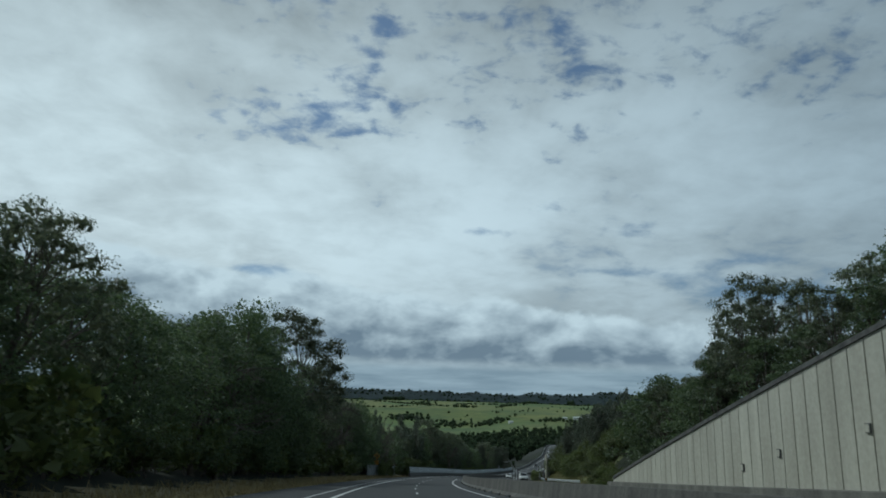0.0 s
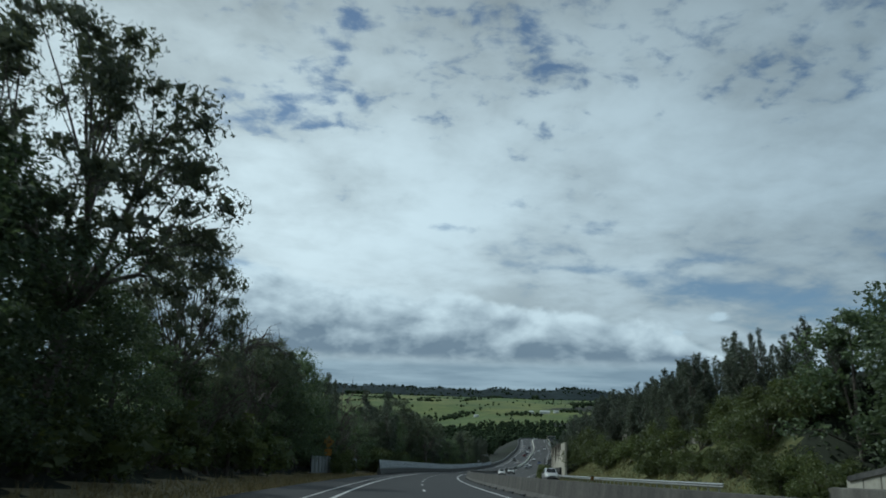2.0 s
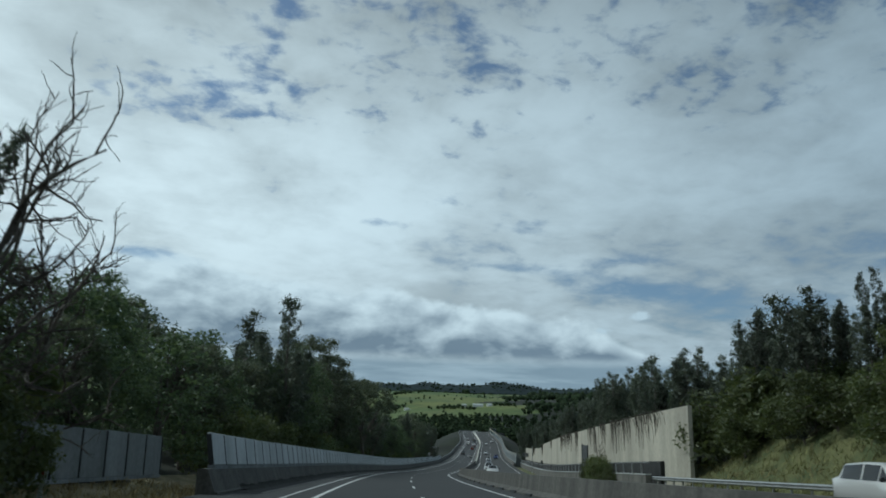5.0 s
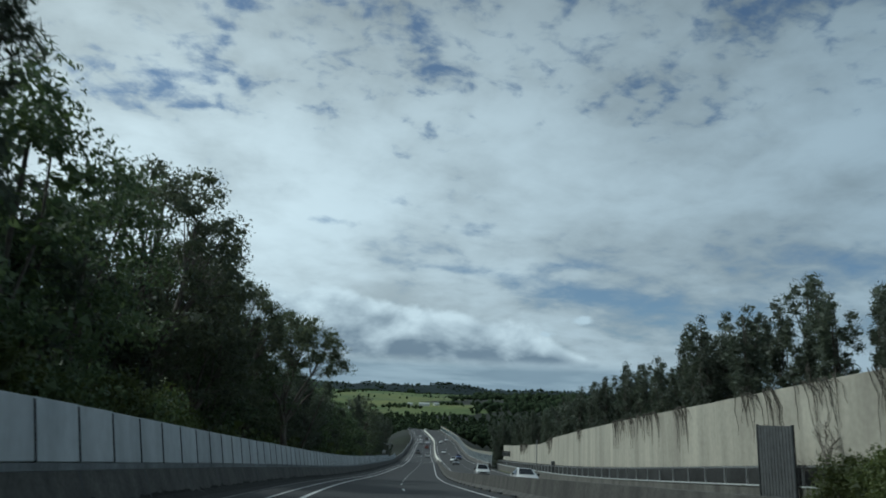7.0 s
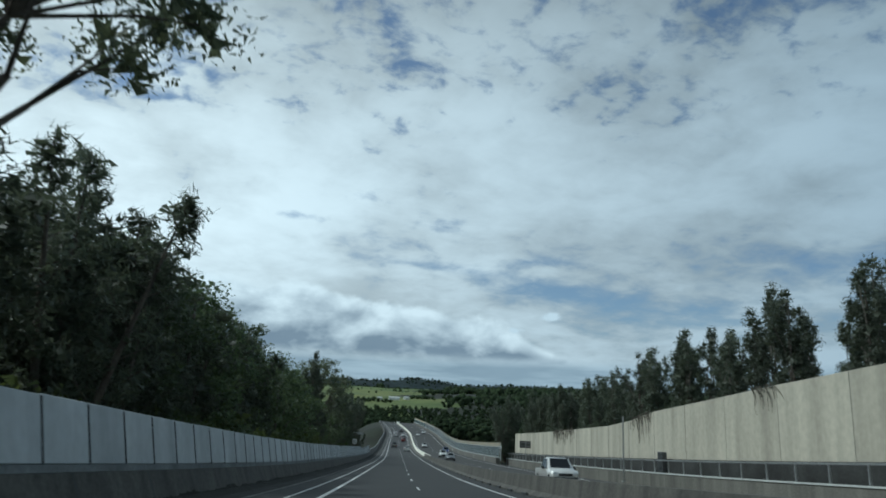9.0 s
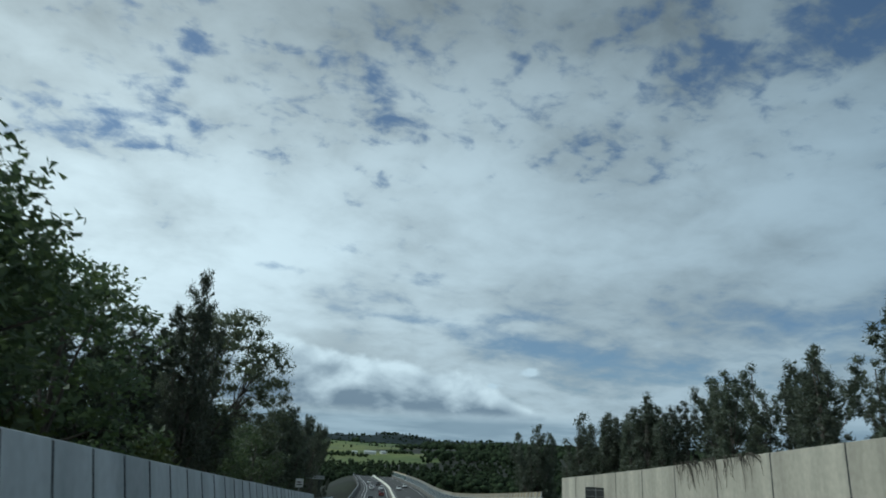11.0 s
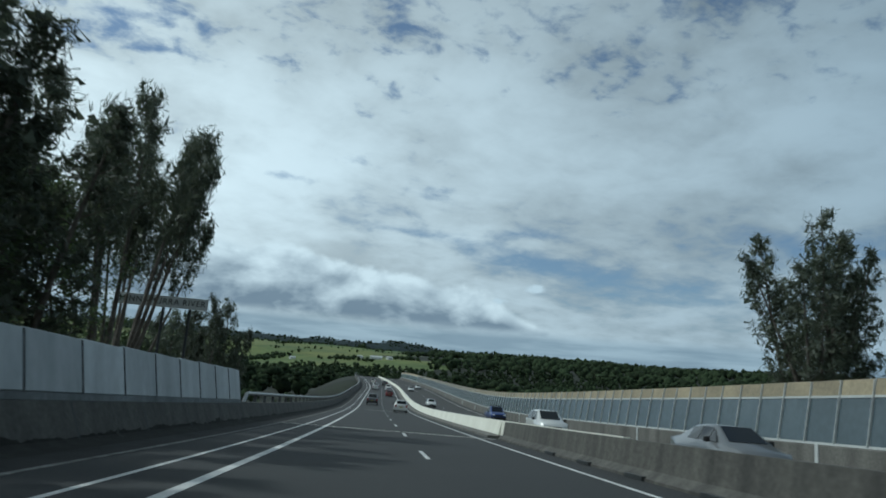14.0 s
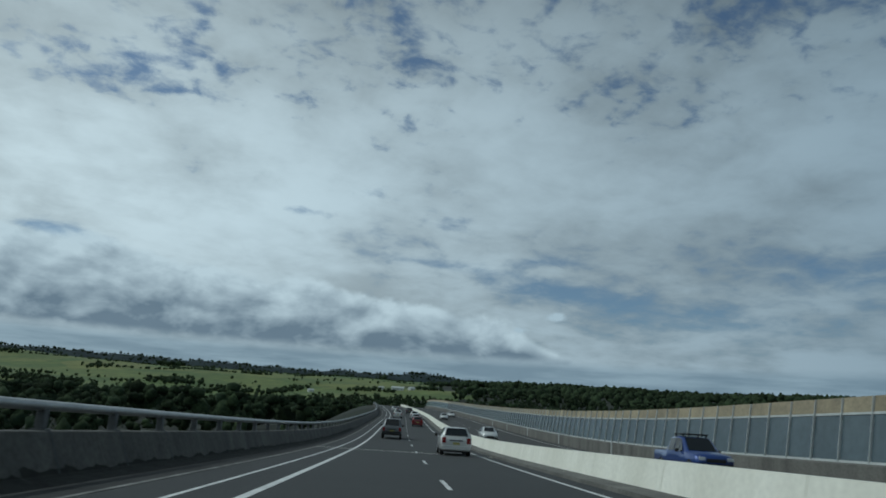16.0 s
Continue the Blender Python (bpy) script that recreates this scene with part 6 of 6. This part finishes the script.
small_sign(330.3, -4.15, 2.45, 3.12, 0.62, SIGN_WHITE, "small white sign with dark lettering behind the wall", 2)


def board_back():
    root = empty("sign_board_rear", road_frame(342.4, 23.95, 0), "grey rear of a sign board on one post by the wall", "sign")
    bm = block(-0.95, 0.95, -0.02, 0.02, 2.92, 4.08, 0.05)
    part("board", bm, SIGN_BACK, root)
    for z in (3.2, 3.8):
        part("stiffener", block(-0.9, 0.9, -0.06, -0.02, z - 0.03, z + 0.03), STEEL, root, "steel stiffening rail")
    part("post", rod(bmesh.new(), 0.1, -0.08, -0.1, 4.0, 0.06), STEEL, root, "grey steel post")


board_back()
_p = empty("tall_pole", road_frame(284.2, 22.6, -0.05), "tall thin grey steel pole beside the opposite carriageway", "pole")
part("shaft", rod(bmesh.new(), 0, 0, 0, 5.6, 0.07), STEEL, _p)
part("base_plate", block(-0.2, 0.2, -0.2, 0.2, 0, 0.04, 0.01), STEEL, _p, "square base plate")


def guide_post(s, side):
    g = ground_at(s, side)
    root = empty("guide_post", road_frame(s, side, g), "white plastic guide post on the verge", "post", "guide posts")
    part("blade", block(-0.055, 0.055, -0.015, 0.015, -0.2, 1.05, 0.01), SIGN_WHITE, root)
    part("reflector", block(-0.035, 0.035, -0.02, -0.016, 0.78, 0.92), RED_LAMP, root, "red reflector")


for _s, _d in ((141.1, -6.2),):
    guide_post(_s, _d)


def delineator(s):
    root = empty("delineator", road_frame(s, 8.5, 0.82), "pair of thin white markers on the median barrier", "post")
    for x in (-0.05, 0.07):
        part("marker", block(x - 0.02, x + 0.02, -0.02, 0.02, 0, 0.5, 0.005), SIGN_WHITE, root)


delineator(37.5)


def guard_rail():
    rail = tagged(new("guard_rail"), "galvanised steel W-beam guard rail on posts beside the bank", "guard rail", "", "structure")
    prof = [(23.90, 0.42), (23.82, 0.50), (23.90, 0.57), (23.90, 0.60), (23.82, 0.67), (23.90, 0.75), (23.93, 0.75), (23.85, 0.67), (23.93, 0.60), (23.93, 0.57), (23.85, 0.50), (23.93, 0.42)]
    sweep("beam", prof, 98, 184, STEEL, parent=rail)
    bm = block(-0.05, 0.05, -0.07, 0.07, -0.5, 0.74, 0.01)
    me = bpy.data.meshes.new("post")
    bm.to_mesh(me)
    bm.free()
    me.materials.append(STEEL)
    for s in np.arange(99, 184, 2.0):
        share("post", me, rail, road_frame(float(s), 24.0, 0))


guard_rail()


def hazard_board(s, side):
    g = ground_at(s, side)
    root = empty("hazard_board", road_frame(s, side, g), "small black and yellow hazard board on a post", "sign")
    part("board", block(-0.2, 0.2, -0.012, 0.012, 0.35 - g, 0.85 - g, 0.004), BLACK, root)
    for i in range(2):
        part("stripe", block(-0.2, 0.2, -0.016, -0.013, 0.42 - g + 0.22 * i, 0.52 - g + 0.22 * i), SIGN_YELLOW, root, "yellow stripe")
    part("post", rod(bmesh.new(), 0, 0.04, -0.2, 0.8 - g, 0.03), STEEL, root, "steel post")


hazard_board(136.3, 23.0)


def cabinet(s, side, z0, z1, w, name, label):
    root = empty(name, road_frame(s, side, z0), label, "cabinet")
    part("box", block(-0.2, 0.2, -w / 2, w / 2, 0, z1 - z0, 0.03), SIGN_BACK, root)
    part("door", block(-0.215, -0.203, -w * 0.42, w * 0.42, 0.08, z1 - z0 - 0.08, 0.004), POST_DARK, root, "dark cabinet door")


cabinet(279.5, 24.35, 0.0, 2.55, 1.1, "roadside_cabinet", "dark grey cabinet in front of the tall wall")


def slatted_gate():
    root = empty("service_gate", road_frame(208.6, 23.05, 0), "dark grey vertical-slat service gate at the tall wall", "gate")
    for i in range(11):
        part("slat", block(-0.03, 0.03, -1.7 + i * 0.31, -1.45 + i * 0.31, 0.2, 3.95, 0.01), SIGN_BACK, root)
    for z in (0.5, 2.1, 3.6):
        part("crossbar", block(0.03, 0.08, -1.75, 1.75, z, z + 0.1, 0.01), POST_DARK, root)
    for y in (-1.75, 1.75):
        part("gate_post", block(-0.06, 0.06, y - 0.06, y + 0.06, -0.1, 4.0, 0.01), POST_DARK, root)


slatted_gate()


NICHES = [(44.0, 2.85), (49.3, 2.05), (34.8, 3.8)]


def wall_niche(s, h):
    root = empty("wall_lamp_box", road_frame(s, RW_SIDE - 0.06, h), "small dark box fixed to the retaining wall", "box", "wall boxes")
    part("frame", block(-0.06, 0.05, -0.20, 0.20, -0.25, 0.25, 0.02), SIGN_BACK, root)
    part("cover", block(-0.075, -0.062, -0.15, 0.15, -0.20, 0.20, 0.005), REVEAL_CONC, root, "grey cover plate")


for _s, _h in NICHES:
    wall_niche(_s, _h)


def expansion_joint(s, label):
    sweep("expansion_joint", [(-3.0, -0.002), (-3.0, 0.003), (7.9, 0.003), (7.9, -0.002)], s, s + 0.22, CONCRETE_NEW, step=0.2, label=label, category="road joint")


expansion_joint(377.4, "thin pale expansion joint across the road at the bridge end")
expansion_joint(433.8, "thin pale expansion joint across the bridge deck")


# ---------- dry vines on the tall wall ----------
def vines():
    rng = np.random.default_rng(21)
    for s0, width, length in ((189, 8, 3.4), (199, 9, 3.6), (208, 4, 3.0), (214.5, 5, 3.4), (227.5, 3.5, 3.6), (236, 6, 3.2), (243.5, 7, 3.0), (264, 2.5, 2.2), (286.5, 5.5, 3.0), (319, 12, 2.4)):
        verts, faces = [], []
        top = lambda s: float(np.interp(s, HW_S, HW_H))
        for i in range(int(width * 6)):
            s = s0 - width / 2 + width * rng.random()
            n = 6
            ln = length * (0.2 + 0.8 * rng.random() ** 1.6)
            sweep_out = rng.random() * 0.55
            pts, q = [], s
            for k in range(n):
                q += rng.normal() * 0.10 - sweep_out * (1.0 if k < 3 else 0.15)
                pts.append(W(q, 24.90 - 0.05 * rng.random(), top(s) + 0.15 - ln * k / (n - 1)))
            v, f = tube(pts, 0.030, 0.008, 4)
            m = len(verts)
            verts += v
            faces += [tuple(j + m for j in t) for t in f]
        ob = mesh_object("hanging_vine", verts, faces, VINE)
        tagged(ob, "dry brown vine hanging over the tall concrete wall", "vine", "wall vines")


vines()


# ---------- far farm buildings ----------
def farmhouse(x, y, w, d, h, turn, label):
    z = gz(x, y)
    root = empty("farm_building", Matrix.Translation((x, y, z)) @ Matrix.Rotation(radians(turn), 4, "Z"), label, "house", "farm buildings")
    part("wall", block(-w / 2, w / 2, -d / 2, d / 2, -1.5, h, 0.0), SIGN_WHITE, root)
    bm = bmesh.new()
    o = 0.5
    p = [(-w / 2 - o, -d / 2 - o, h), (w / 2 + o, -d / 2 - o, h), (w / 2 + o, d / 2 + o, h), (-w / 2 - o, d / 2 + o, h), (-w / 2 - o, 0, h + d * 0.28), (w / 2 + o, 0, h + d * 0.28)]
    v = [bm.verts.new(q) for q in p]
    for q in ((0, 1, 5, 4), (2, 3, 4, 5), (0, 4, 3), (1, 2, 5), (0, 3, 2, 1)):
        bm.faces.new([v[i] for i in q])
    part("roof", bm, WHITE_STEEL, root, "pale metal roof")
    for i in range(3):
        x0 = -w / 2 + w * (i + 0.5) / 3
        part("window", block(x0 - 0.6, x0 + 0.6, -d / 2 - 0.03, -d / 2 - 0.004, 1.0, 2.2), GLASS, root, "dark window")


farmhouse(417, 1618, 22, 9, 4.2, -14, "long white farm building with a pale roof on the pasture")
farmhouse(446, 1628, 10, 8, 3.6, 20, "white farm shed with a pale roof")
farmhouse(392, 1640, 9, 7, 3.4, 5, "small white farm shed among trees")
farmhouse(268, 1660, 10, 7, 3.4, 15, "white farmhouse with a pale roof among trees")
